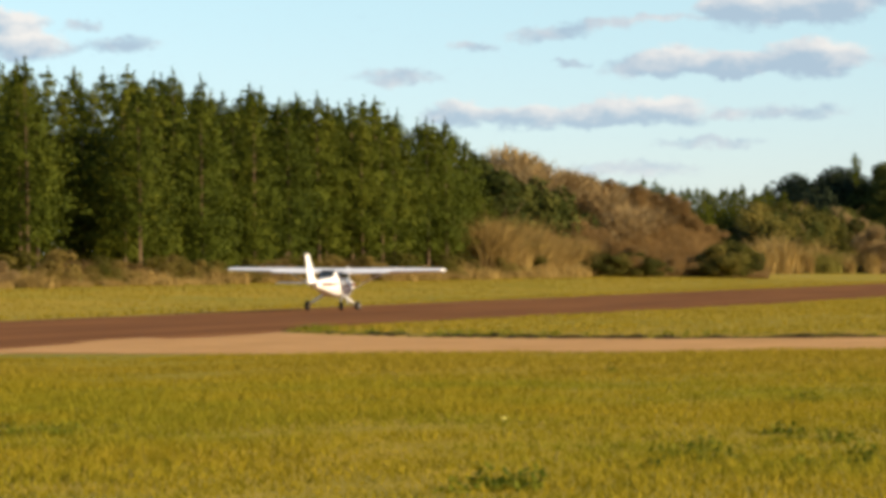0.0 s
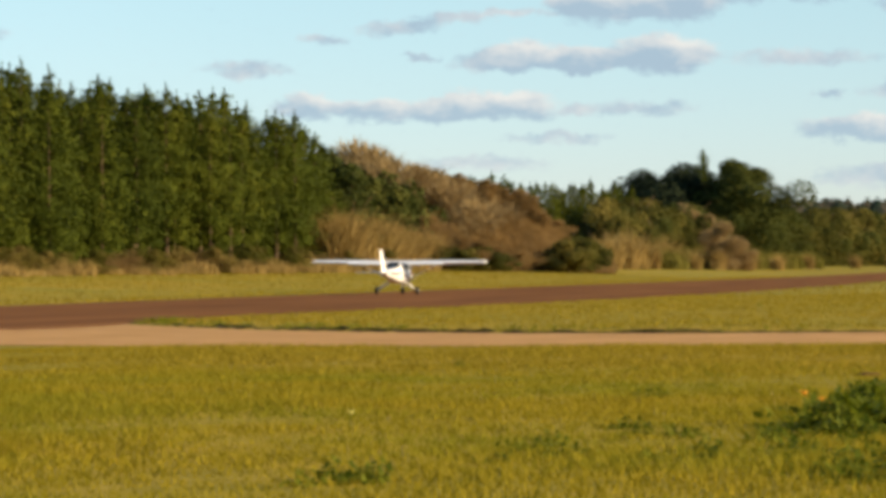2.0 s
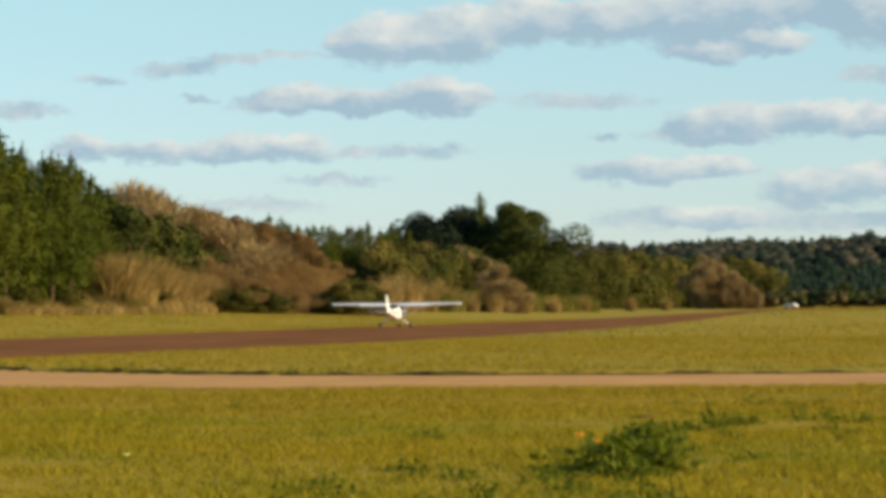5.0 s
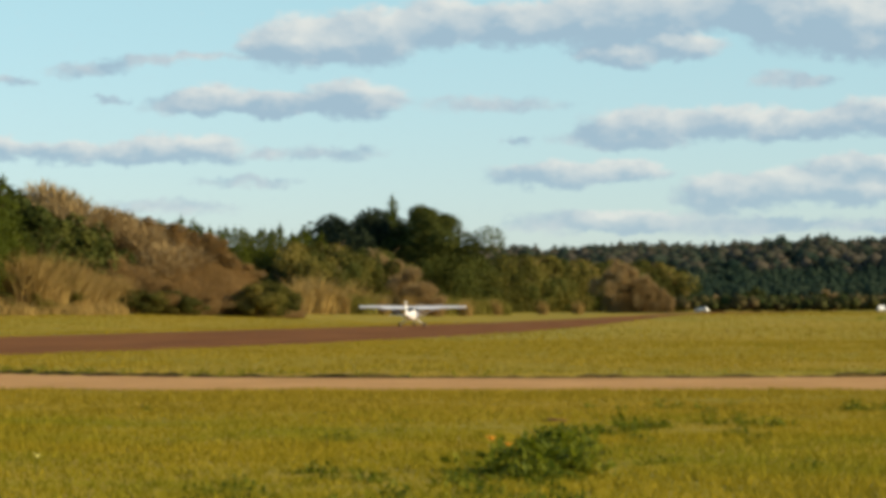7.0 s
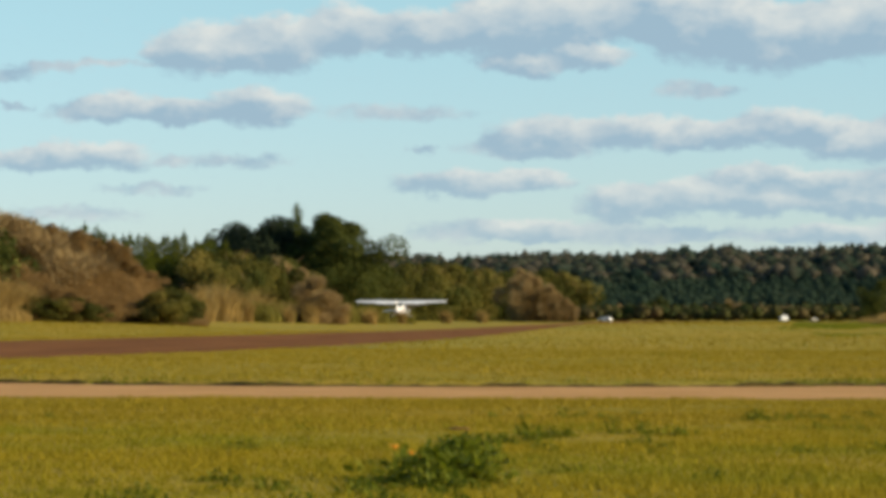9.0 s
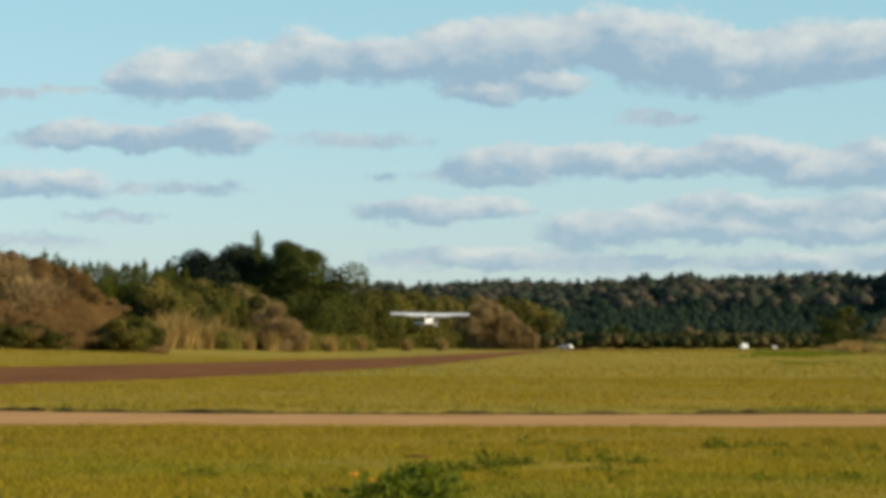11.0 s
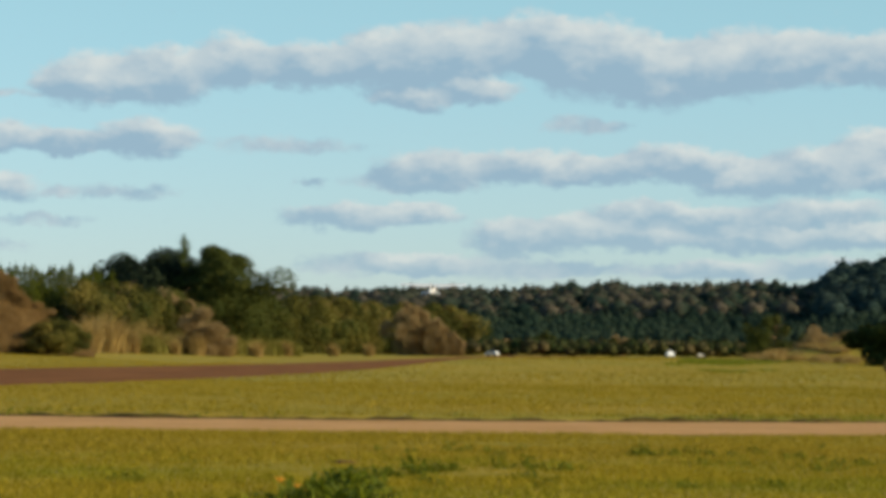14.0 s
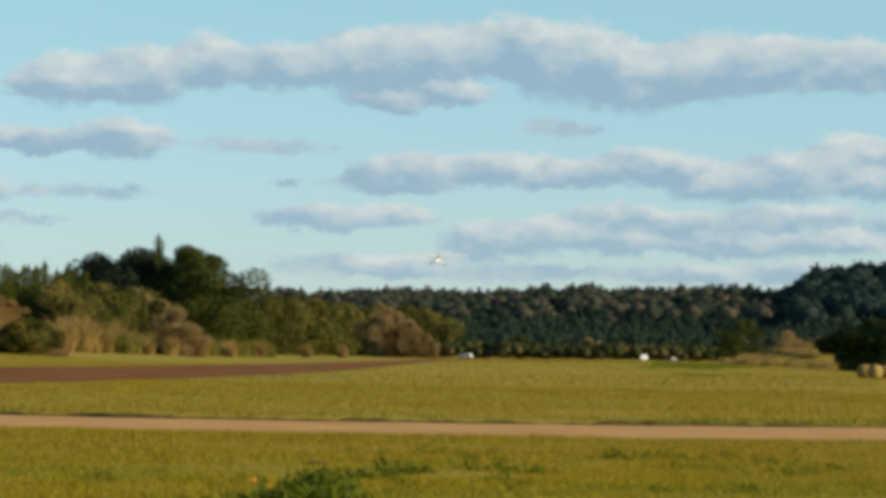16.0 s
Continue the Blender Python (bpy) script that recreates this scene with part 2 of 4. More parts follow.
PETAL = plain("orange_petal", (0.85, 0.38, 0.02), 0.6)
PALE_PETAL = plain("pale_yellow_petal", (0.8, 0.72, 0.2), 0.6)
PAINT = plain("white_aircraft_paint", (0.84, 0.83, 0.82), 0.3, 0.5, vary=0.03)
STRIPE = plain("dark_red_stripe", (0.16, 0.05, 0.04), 0.35)
GLASS_DARK = plain("dark_cabin_glass", (0.03, 0.035, 0.04), 0.12, 0.6)
TYRE = plain("black_tyre_rubber", (0.025, 0.024, 0.024), 0.85)
METAL = plain("bare_metal", (0.6, 0.6, 0.6), 0.35, 0.5, metal=0.9)


# ---------------------------------------------------------------- mesh helpers
def mesh_ob(name, verts, faces, mat, parent=None, smooth=False, label=""):
    me = bpy.data.meshes.new(name)
    me.from_pydata(verts if isinstance(verts, list) else verts.tolist(), [], faces if isinstance(faces, list) else faces.tolist())
    me.materials.append(mat)
    if smooth:
        me.shade_smooth()
    me.update()
    ob = new(name, me)
    if parent:
        ob.parent = parent
    return tagged(ob, label) if label else ob


def part(name, bm, mat, parent, label="", smooth=False):
    me = bpy.data.meshes.new(name)
    bmesh.ops.recalc_face_normals(bm, faces=bm.faces)
    bm.to_mesh(me)
    bm.free()
    me.materials.append(mat)
    if smooth:
        me.shade_smooth()
    ob = new(name, me)
    if parent:
        ob.parent = parent
    return tagged(ob, label) if label else ob


def hash2(x, y):
    return noise.noise(Vector((x, y, 0.37)))


def tube(bm, path, radii, n=8):
    """A closed tube through the points of path with those radii."""
    rings = []
    for i, (p, r) in enumerate(zip(path, radii)):
        a, b = path[max(i - 1, 0)], path[min(i + 1, len(path) - 1)]
        q = (Vector(b) - Vector(a)).to_track_quat("Z", "Y")
        rings.append([bm.verts.new(Vector(p) + q @ Vector((r * math.cos(k * math.tau / n), r * math.sin(k * math.tau / n), 0))) for k in range(n)])
    for r0, r1 in zip(rings, rings[1:]):
        for k in range(n):
            bm.faces.new((r0[k], r0[(k + 1) % n], r1[(k + 1) % n], r1[k]))
    bm.faces.new(rings[0][::-1])
    bm.faces.new(rings[-1])
    return bm


def loft(bm, sections, caps=True):
    """Skins rings of equal length."""
    rings = [[bm.verts.new(p) for p in s] for s in sections]
    n = len(rings[0])
    for r0, r1 in zip(rings, rings[1:]):
        for k in range(n):
            bm.faces.new((r0[k], r0[(k + 1) % n], r1[(k + 1) % n], r1[k]))
    if caps:
        bm.faces.new(rings[0][::-1])
        bm.faces.new(rings[-1])
    return bm


# ---------------------------------------------------------------- ground
RUN_L = -52.5                    # far edge of the runway, which runs along +Y


def smooth(a, b, x):
    k = min(1.0, max(0.0, (x - a) / (b - a)))
    return k * k * (3 - 2 * k)


def run_right(y):
    """Near edge of the runway: it draws in beyond the taxiway's mouth."""
    return -30.4 + 3.8 * smooth(86, 150, y) - 1.0 * smooth(180, 420, y)


def taxi_far(x):
    """Far edge of the sandy taxiway: it flares where it joins the runway."""
    return 74.5 + (0.048 if x < -12 else 0.02) * (x + 12.0) ** 2 + 0.12 * math.sin(x * 1.7) + 0.07 * math.sin(x * 4.1)


def taxi_near(x):
    return 63.0 + 0.012 * (x + 12.0) ** 2 + 0.35 * hash2(x * 0.2, 3.0) + 0.15 * hash2(x * 1.1, 5.0)


def hill(x, y):
    d = math.hypot(x, y)
    az = math.degrees(math.atan2(x, y))
    top = 21.4 + 5.2 * smooth(-6, 0.5, az) + 9.5 * smooth(1.55, 2.5, az) + 1.0 * math.sin(az * 2.3)
    return top * smooth(1150, 1750, d) * smooth(-40, -9, az)


def ground_z(x, y):
    z = 1.2 * smooth(-60, -98, x) * smooth(60, 200, y) if x < -60 else 0.0
    z = max(z, 1.1 * smooth(350, 900, y))
    z += hill(x, y)
    edge = run_right(y)
    if edge < x and y > 40:
        y0 = 190 + 4.2 * max(0.0, x + 25)  # the lawn swells gently beside the far runway
        z = max(z, hill(x, y) + 1.0 * smooth(y0, y0 + 190, y) * smooth(edge, edge + 3, x))
        z += 0.10 * smooth(0.0, 0.4, y - taxi_far(x)) * smooth(edge, edge + 1.5, x)
    return z


def spans(*rows):
    """Ascending coordinates: (start, step) stretches, the last is the end."""
    out = []
    for (a, step), (b, _) in zip(rows, rows[1:]):
        n = max(1, round((b - a) / step))
        out += [a + (b - a) * i / n for i in range(n)]
    return out + [rows[-1][0]]


xs = spans((-4000, 500), (-1000, 100), (-400, 30), (-130, 8), (-60, 2.5), (-33, 0.7), (12, 2), (30, 15), (120, 60), (600, 300), (4000, 0))
ys = spans((-600, 100), (0, 8), (60, 1.5), (73, 0.25), (92, 2), (110, 20), (400, 40), (1000, 60), (2200, 300), (4800, 0))
gv = [(x, y, ground_z(x, y)) for y in ys for x in xs]
gw = len(xs)
gf = [(j * gw + i, j * gw + i + 1, (j + 1) * gw + i + 1, (j + 1) * gw + i) for j in range(len(ys) - 1) for i in range(gw - 1)]
ground = tagged(mesh_ob("ground", gv, gf, GRASS, smooth=True), "wide mown airfield grass, yellow-green and dry in patches", "grass", kind="structure")


def strip(name, left, right, y0, y1, step, lift, mat):
    """A sheet between two edge functions of y that follows the ground."""
    yy = spans((y0, step), (y1, 0))
    v, f = [], []
    cols = 10
    for y in yy:
        a, b = left(y), right(y)
        for c in range(cols + 1):
            x = a + (b - a) * c / cols
            v.append((x, y, ground_z(x, y) + lift))
    for j in range(len(yy) - 1):
        for c in range(cols):
            k = j * (cols + 1) + c
            f.append((k, k + 1, k + cols + 2, k + cols + 1))
    return mesh_ob(name, v, f, mat, smooth=True)


def ragged(x0, amp):
    return lambda y: x0 + amp * hash2(y * 0.11, x0) + amp * 0.5 * hash2(y * 0.5, x0 + 9)


runway = tagged(strip("runway", ragged(RUN_L, 0.8), lambda y: run_right(y) + 30 + ragged(-30, 0.5)(y), -60, 1350, 3.0, 0.02, ASPHALT), "long worn red-brown runway with ragged grass edges", "runway", kind="structure")
tx = spans((-31.5, 0.35), (14, 1.0), (24, 0))
tv, tf = [], []
for x in tx:
    a, b = taxi_near(x), taxi_far(x) + 0.05
    for c in range(7):
        tv.append((x, a + (b - a) * c / 6, 0.012 + 0.02 * (c == 3)))
for j in range(len(tx) - 1):
    for c in range(6):
        k = j * 7 + c
        tf.append((k, k + 7, k + 8, k + 1))
taxiway = tagged(mesh_ob("taxiway", tv, tf, SAND, smooth=True), "pale sandy taxiway strip between two lawns", "taxiway", kind="structure")


# cut turf edge along the far side of the taxiway, coloured dark as shade
ev, ef = [], []
ex = spans((-30.5, 0.12), (12, 0.5), (24, 0))
for x in ex:
    y, h = taxi_far(x), 0.06 + 0.055 * hash2(x * 0.7, 1.5) + 0.06 * hash2(x * 2.9, 4.5)
    h = max(0.02, h) * smooth(-30.6, -28, x)
    ev += [(x, y - 0.10, 0.0), (x, y - 0.05 + 0.03 * hash2(x * 5, 2.0), h), (x, y + 0.28, max(h, 0.04) + 0.01), (x, y + 0.28, 0.0)]
for j in range(len(ex) - 1):
    for c in range(3):
        k = j * 4 + c
        ef.append((k, k + 4, k + 5, k + 1))
tagged(mesh_ob("turf_edge", ev, ef, SOIL), "cut turf edge along the sandy taxiway, grass shade put into its dark colour", "turf edge", kind="structure")

# ---------------------------------------------------------------- plants
rng = np.random.default_rng(7)


def tris(centres, size, facing, loose=0.45):
    """One small triangle at each centre, its face turned roughly to facing; size may be an array."""
    n = len(centres)
    f = facing + rng.normal(size=(n, 3)) * loose
    f /= np.linalg.norm(f, axis=1)[:, None] + 1e-9
    a = np.cross(f, rng.normal(size=(n, 3)))
    a /= np.linalg.norm(a, axis=1)[:, None] + 1e-9
    b = np.cross(f, a)
    s = np.broadcast_to(np.asarray(size, float), (n,))[:, None]
    v = np.stack([centres + a * s, centres - a * s * 0.5 + b * s * 0.75, centres - a * s * 0.5 - b * s * 0.75], 1).reshape(-1, 3)
    return v, np.arange(3 * n).reshape(-1, 3)


def pine_mesh(h, dense, bare):
    """Needle pads set on whorled boughs of a pine h metres high."""
    pts, sz, out = [], [], []
    z = h * bare
    while z < h * 0.97:
        k = (z / h - bare) / (1 - bare)
        reach = h * 0.26 * (1 - k) ** 0.9 * (0.7 + 0.3 * min(1, k * 4)) * (0.62 + 0.38 * min(1.0, (1 - k) * 5)) + 0.08
        n = int(rng.integers(4, 7))
        a0 = rng.random() * math.tau
        for i in range(n):
            a = a0 + i * math.tau / n + rng.normal() * 0.3
            r = reach * (0.35 + 0.85 * rng.random())
            rise = 0.30 + 0.25 * rng.random()
            for j in range(max(1, int(r * dense * 0.55))):
                q = 1 - 0.62 * rng.random() if j else 1.0
                w = 0.16 + 0.13 * min(r, 2.5)
                c = np.array([math.cos(a) * r * q, math.sin(a) * r * q, z + r * rise * q * q + rng.normal() * 0.1])
                c[:2] += rng.normal(size=2) * w * 0.7
                for _ in range(14):
                    e = rng.normal(size=3) * np.array([w, w, w * 0.5])
                    pts.append(c + e)
                    out.append(e / w * 0.45 + (0.6 * math.cos(a), 0.6 * math.sin(a), 0.45))
                    sz.append(0.10 + 0.14 * rng.random())
        z += h * (0.034 + 0.022 * rng.random()) * (1 - 0.4 * k)
    for j in range(26):
        q = j / 25
        pts.append(np.array([0, 0, h * (0.90 + 0.115 * q)]) + rng.normal(size=3) * (0.26 * (1 - q) + 0.03))
        sz.append(0.26 - 0.1 * q)
        out.append(rng.normal(size=3) + (0, 0, 0.3))
    return tris(np.array(pts), np.array(sz), np.array(out), 0.25)


def trunk_bm(h, r, lean=0.02):
    bm = bmesh.new()
    k = [0, 0.1, 0.4, 0.8, 1.0]
    path = [(rng.normal() * lean * h * q, rng.normal() * lean * h * q, h * q) for q in k]
    return tube(bm, path, [r * 1.35, r, r * 0.75, r * 0.35, r * 0.08], 7)


def pine(h, dense=3.2, bare=0.18):
    root = new("pine_tree")
    part("trunk", trunk_bm(h, h * 0.009, 0.004), BARK, root, smooth=True)
    v, f = pine_mesh(h, dense, bare)
    mesh_ob("crown", v, f, NEEDLES, root)
    return tagged(root, "tall green plantation pine in a dense row behind the runway", "pine tree", "pine plantation row")


def crown_points(h, w, lobes, n, low=0.25, shell=0.6, taper=0.4):
    """Points near the skin of several overlapping lobes, smaller upwards by taper."""
    out, face = [], []
    for i in range(lobes):
        k = (i + 0.5) / lobes
        wd = 0.30 * math.sin(math.pi * (0.18 + 0.72 * k)) * (1.2 - taper * k * 0.8)
        c = np.array([rng.normal() * w * wd, rng.normal() * w * wd, h * (low + (0.78 - low) * k)])
        rad = np.array([w * 0.24, w * 0.24, h * 0.15]) * (0.7 + 0.6 * rng.random()) * (1.15 - taper * k)
        d = rng.normal(size=(n // lobes, 3))
        d /= np.linalg.norm(d, axis=1)[:, None]
        face.append(d + (0, 0, 0.15) + 0.35 * (c - (0, 0, h * 0.45)) / (0.4 * w))
        out.append(c + d * rad * (shell + (1 - shell) * rng.random((n // lobes, 1)) ** 0.5) * (1 + 0.06 * rng.normal(size=(n // lobes, 1))))
    p = np.concatenate(out)
    p[:, 2] = np.clip(p[:, 2], 0.1, h)
    return p, np.concatenate(face)


def limbs_bm(h, r, w, n):
    bm = trunk_bm(h * 0.75, r)
    for i in range(n):
        a, z0 = i * 2.4 + rng.random(), h * (0.2 + 0.4 * rng.random())
        q = w * (0.25 + 0.2 * rng.random())
        tube(bm, [(0, 0, z0), (math.cos(a) * q * 0.5, math.sin(a) * q * 0.5, z0 + h * 0.12), (math.cos(a) * q, math.sin(a) * q, z0 + h * 0.28)], [r * 0.5, r * 0.3, r * 0.08], 5)
    return bm


def broadleaf(name, h, w, mat, label, lobes=14, n=2600, size=0.42, low=0.25, group="", taper=0.4):
    root = new(name)
    part("trunk", limbs_bm(h, h * 0.016, w, 7), BARK, root, smooth=True)
    p, face = crown_points(h, w, lobes, n, low, 0.6, taper)
    v, f = tris(p, size * (0.5 + 0.7 * rng.random(len(p))), face, 0.55)
    mesh_ob("crown", v, f, mat, root)
    return tagged(root, label, "tree" if h > 6 else "bush", group)


def stems(n, w, h, spread, width, curve=0.25):
    """Thin upright blades that fan out of the ground, two triangles each."""
    a, r = rng.random(n) * math.tau, w * np.sqrt(rng.random(n))
    base = np.stack([np.cos(a) * r, np.sin(a) * r, np.zeros(n)], 1)
    lean = rng.normal(size=(n, 2)) * spread
    hh = h * (0.45 + 0.6 * rng.random(n)) * (1 - 0.45 * (r / w) ** 2)
    mid = base + np.stack([lean[:, 0] * hh * 0.35, lean[:, 1] * hh * 0.35, hh * 0.6], 1)
    tip = base + np.stack([lean[:, 0] * hh * (1 + curve), lean[:, 1] * hh * (1 + curve), hh], 1)
    s = rng.normal(size=(n, 3)) * np.array([1, 1, 0.1])
    s = s / np.linalg.norm(s, axis=1)[:, None] * width * (0.6 + 0.8 * rng.random((n, 1)))
    v = np.stack([base - s, base + s, mid + s * 0.9, mid - s * 0.9, tip], 1).reshape(-1, 3)
    k = np.arange(n)[:, None] * 5
    f = [tuple(q) for q in (k + np.array([[0, 1, 2, 3]])).tolist()] + [tuple(q) for q in (k + np.array([[3, 2, 4]])).tolist()]
    return v, f


def clump(name, n, w, h, spread, width, mat, label, group=""):
    v, f = stems(n, w, h, spread, width)
    ob = mesh_ob(name, v, f, mat)
    return tagged(ob, label, "bush" if "bush" in name else "grass clump", group)


def sprays(p, out, length, width):
    """Fine twigs, one thin triangle each, that point along out from p."""
    n = len(p)
    d = out / (np.linalg.norm(out, axis=1)[:, None] + 1e-9) + rng.normal(size=(n, 3)) * 0.45 + (0, 0, 0.45)
    d /= np.linalg.norm(d, axis=1)[:, None]
    s = np.cross(d, rng.normal(size=(n, 3)))
    s /= np.linalg.norm(s, axis=1)[:, None] + 1e-9
    s *= width * (0.6 + 0.8 * rng.random((n, 1)))
    tip = p + d * length * (0.5 + rng.random((n, 1)))
    return np.stack([p - s, p + s, tip], 1).reshape(-1, 3), np.arange(3 * n).reshape(-1, 3)


def brush(name, h, w, label, n=2600, mat=TWIG, group=""):
    """A leafless bush: sprays of fine twigs over a few stems."""
    root = new(name)
    v, f = stems(n // 24, w * 0.40, h * 0.8, 0.34, 0.05)
    mesh_ob("stalk", v, f, TWIG, root)
    p, face = crown_points(h * 0.95, w * 1.1, 10, n, 0.10, 0.15, 0.6)
    v, f = sprays(p, face, h * 0.06, h * 0.0046)
    mesh_ob("twig_crown", v, f, mat, root)
    return tagged(root, label, "bush", group)


def plant(master, x, y, s=1.0, turn=None, sink=0.05):
    m = pose(x, y, ground_z(x, y) - sink, 0, 0, rng.random() * 360 if turn is None else turn)
    ob = copy_thing(master, m)
    ob.scale = (s * (0.92 + 0.16 * rng.random()), s * (0.92 + 0.16 * rng.random()), s)
    return ob


used = set()


def plant_of(masters, x, y, s=1.0):
    """Plants one of the masters; the first use of each is the master itself."""
    fresh = [m for m in masters if m.name not in used]
    ob = fresh[0] if fresh else masters[int(rng.integers(len(masters)))]
    if fresh:
        used.add(ob.name)
        ob.location, ob.rotation_euler, ob.scale = (x, y, ground_z(x, y) - 0.05), (0, 0, rng.random() * 6.28), (s, s, s)
        return ob
    return plant(ob, x, y, s)


# pine plantation along the runway
pines = [pine(18.2, 3.0, b) for b in (0.03, 0.05, 0.09, 0.13, 0.18, 0.24)]
for row in range(6):
    y = 203.0 + row * 3.0
    while y < 374:
        x = -100 - row * 3.2 + rng.normal() * 1.5
        s = (0.90 + 0.14 * rng.random()) * (0.93 if row == 0 else 1.0 if row < 4 else 1.05) * (1 - 0.10 * smooth(352, 376, y))
        bearing = math.degrees(math.atan2(x, y))
        gap = row < 4 and (-22.5 < bearing < -21.35 or -24.3 < bearing < -23.1) or row < 2 and (-19.7 < bearing < -19.2 or -18.3 < bearing < -17.9) or (row == 0 and hash2(y * 0.13, 8.2) > 0.22)
        if not gap:
            plant_of(pines, x, y, s)
        y += 2.5 + rng.random() * 2.7

# mixed edge beyond the pines
round_trees = [broadleaf("broadleaf_tree", 13, 9, DARKLEAF, "rounded dark green tree at the end of the pine row", 16, 3200, 0.40, 0.2) for _ in range(2)]
for az, d, s in ((-15.1, 398, 1.25), (-14.75, 408, 1.15), (-14.35, 420, 1.08), (-15.4, 405, 1.32), (-14.8, 388, 0.85), (-14.0, 436, 1.0), (-13.6, 452, 0.92), (-13.15, 456, 0.9), (-12.98, 452, 1.0)):
    plant_of(round_trees, *at(az, d), s)

canes = [clump("dry_cane_clump", 620, 2.4, 7.0, 0.26, 0.06, STRAW, "tall straw-coloured dry cane clump at the wood's edge", "dry cane clumps") for _ in range(4)]
for i in range(44):
    az = -15.25 + 2.1 * (i / 43) + rng.normal() * 0.06
    plant_of(canes, *at(az, 374 + 34 * smooth(-15.2, -13.2, az) + 9 * rng.random()), (1.12 - 0.45 * smooth(-14.6, -13.1, az)) * (0.55 + 0.5 * rng.random()))
for az, d, s in ((-10.45, 500, 0.85), (-10.2, 508, 1.0), (-10.0, 515, 0.95), (-9.75, 530, 0.8), (-9.5, 540, 0.9), (-9.3, 545, 0.6), (-9.0, 548, 0.5), (-8.6, 556, 0.6), (-8.1, 580, 0.6), (-7.6, 600, 0.5), (-7.1, 640, 0.55), (-6.3, 690, 0.5), (-5.7, 720, 0.5)):
    plant_of(canes, *at(az, d), s)


def thicket_top(az):
    """Height of the brown thicket along its length: it falls away from the wood."""
    return min(12.2, 12.6 - 2.85 * (az + 13.1)) * smooth(-10.35, -11.9, az) ** 0.8


def build_thicket():
    """A bank grown over with bare twigs: the dense inside and the twigs on it."""
    n, m = 90, 26
    v, f = [], []
    for i in range(n + 1):
        az = -14.6 + 4.25 * i / n
        top = thicket_top(az) * (0.96 + 0.05 * hash2(az * 2.2, 6.1) + 0.03 * hash2(az * 7.0, 2.7))
        for j in range(m + 1):
            k = j / m
            d = 430 + 34 * k
            z = top * math.sin(min(1.0, k * 1.25) * math.pi / 2) ** 0.8 * (1 + 0.04 * hash2(az * 5 + k * 2, k * 9) + 0.05 * hash2(az * 19, k * 17))
            x, y = at(az, d)
            v.append((x, y, ground_z(x, y) - 0.1 + z))
    for i in range(n):
        for j in range(m):
            k = i * (m + 1) + j
            f.append((k, k + m + 1, k + m + 2, k + 1))
    a = np.array(v)
    q = np.array(f)[rng.integers(len(f), size=110000)]
    w = rng.dirichlet((1, 1, 1, 1), size=len(q))
    p = (a[q] * w[:, :, None]).sum(1)
    sv, sf = sprays(p - (0, 0, 0.1), np.broadcast_to(np.array((0.25, -0.5, 0.7)), p.shape), 0.8, 0.045)
    faces = f + [tuple(t) for t in (sf + len(v)).tolist()]
    ob = mesh_ob("brown_thicket", np.concatenate([a, sv]).tolist(), faces, THICKET)
    return tagged(ob, "dense thicket of bare reddish-brown twigs sloping down beside the wood", "thicket", kind="stuff")


build_thicket()
brushes = [brush("leafless_bush", 8.0, 9.0, "leafless brown bush at the wood's edge", 9000, THICKET, "leafless brown bushes") for _ in range(3)]
for az, d, s in ((-13.6, 414, 0.75), (-13.3, 412, 0.7), (-12.95, 412, 0.72), (-12.6, 414, 0.6), (-12.25, 416, 0.5), (-11.9, 422, 0.42), (-11.6, 424, 0.4), (-11.35, 426, 0.5), (-11.15, 428, 0.5), (-14.0, 416, 0.95), (-13.7, 424, 1.1), (-13.3, 420, 0.95)):
    plant_of(brushes, *at(az, d), s)

for i in range(22):  # bare bushes that stand on the brown slope
    az, d = -13.3 + 2.6 * i / 21 + rng.normal() * 0.05, 443 + 10 * rng.random()
    ob = plant_of(brushes, *at(az, d), 0.22 + 0.22 * rng.random())
    ob.location.z += thicket_top(az) * 0.93 - 0.8

bushes = [broadleaf("green_bush", 4.5, 5.5, LEAF, "low olive-green bush at the wood's edge", 12, 3600, 0.17, 0.15, "edge bushes") for _ in range(3)]
for az, d, s in ((-13.45, 410, 1.0), (-13.15, 406, 0.8), (-12.75, 408, 0.75), (-12.45, 410, 0.8), (-12.2, 412, 0.55), (-11.3, 424, 0.75), (-11.1, 424, 1.1), (-10.9, 426, 1.2), (-10.7, 440, 1.0), (-13.75, 412, 1.1)):
    plant_of(bushes, *at(az, d), s)

# undergrowth along the pine row
under = [broadleaf("undergrowth_bush", 4.5, 5.0, UNDER, "brown and olive half-bare bush under the pines", 12, 2600, 0.17, 0.1, "undergrowth bushes") for _ in range(3)]
low_brushes = [brush("leafless_bush", 8.0, 11.0, "low leafless brown bush in the undergrowth", 2600, TWIG, "low brown bushes") for _ in range(2)]
for i in range(84):
    y = 200 + i * 2.05 + rng.normal()
    x = -96.5 + rng.normal() * 0.8
    q = rng.random()
    plant_of(under if q < 0.75 else low_brushes, x, y, (0.25 + 0.5 * rng.random()) if q < 0.75 else 0.16 + 0.2 * rng.random())
tufts = [clump("straw_tuft", 190, 1.6, 1.5, 0.35, 0.035, STRAW, "knee-high dry straw-coloured grass tuft", "dry grass tufts") for _ in range(3)]
for i in range(110):
    y = 195 + i * 2.9 + rng.normal()
    plant_of(tufts, -93.5 + rng.normal() * 1.3, y, 0.5 + 0.9 * rng.random() ** 2)
reeds = [clump("reed_clump", 500, 3.0, 3.4, 0.25, 0.06, REED, "yellow-green reed clump beside the runway field", "reed clumps") for _ in range(2)]
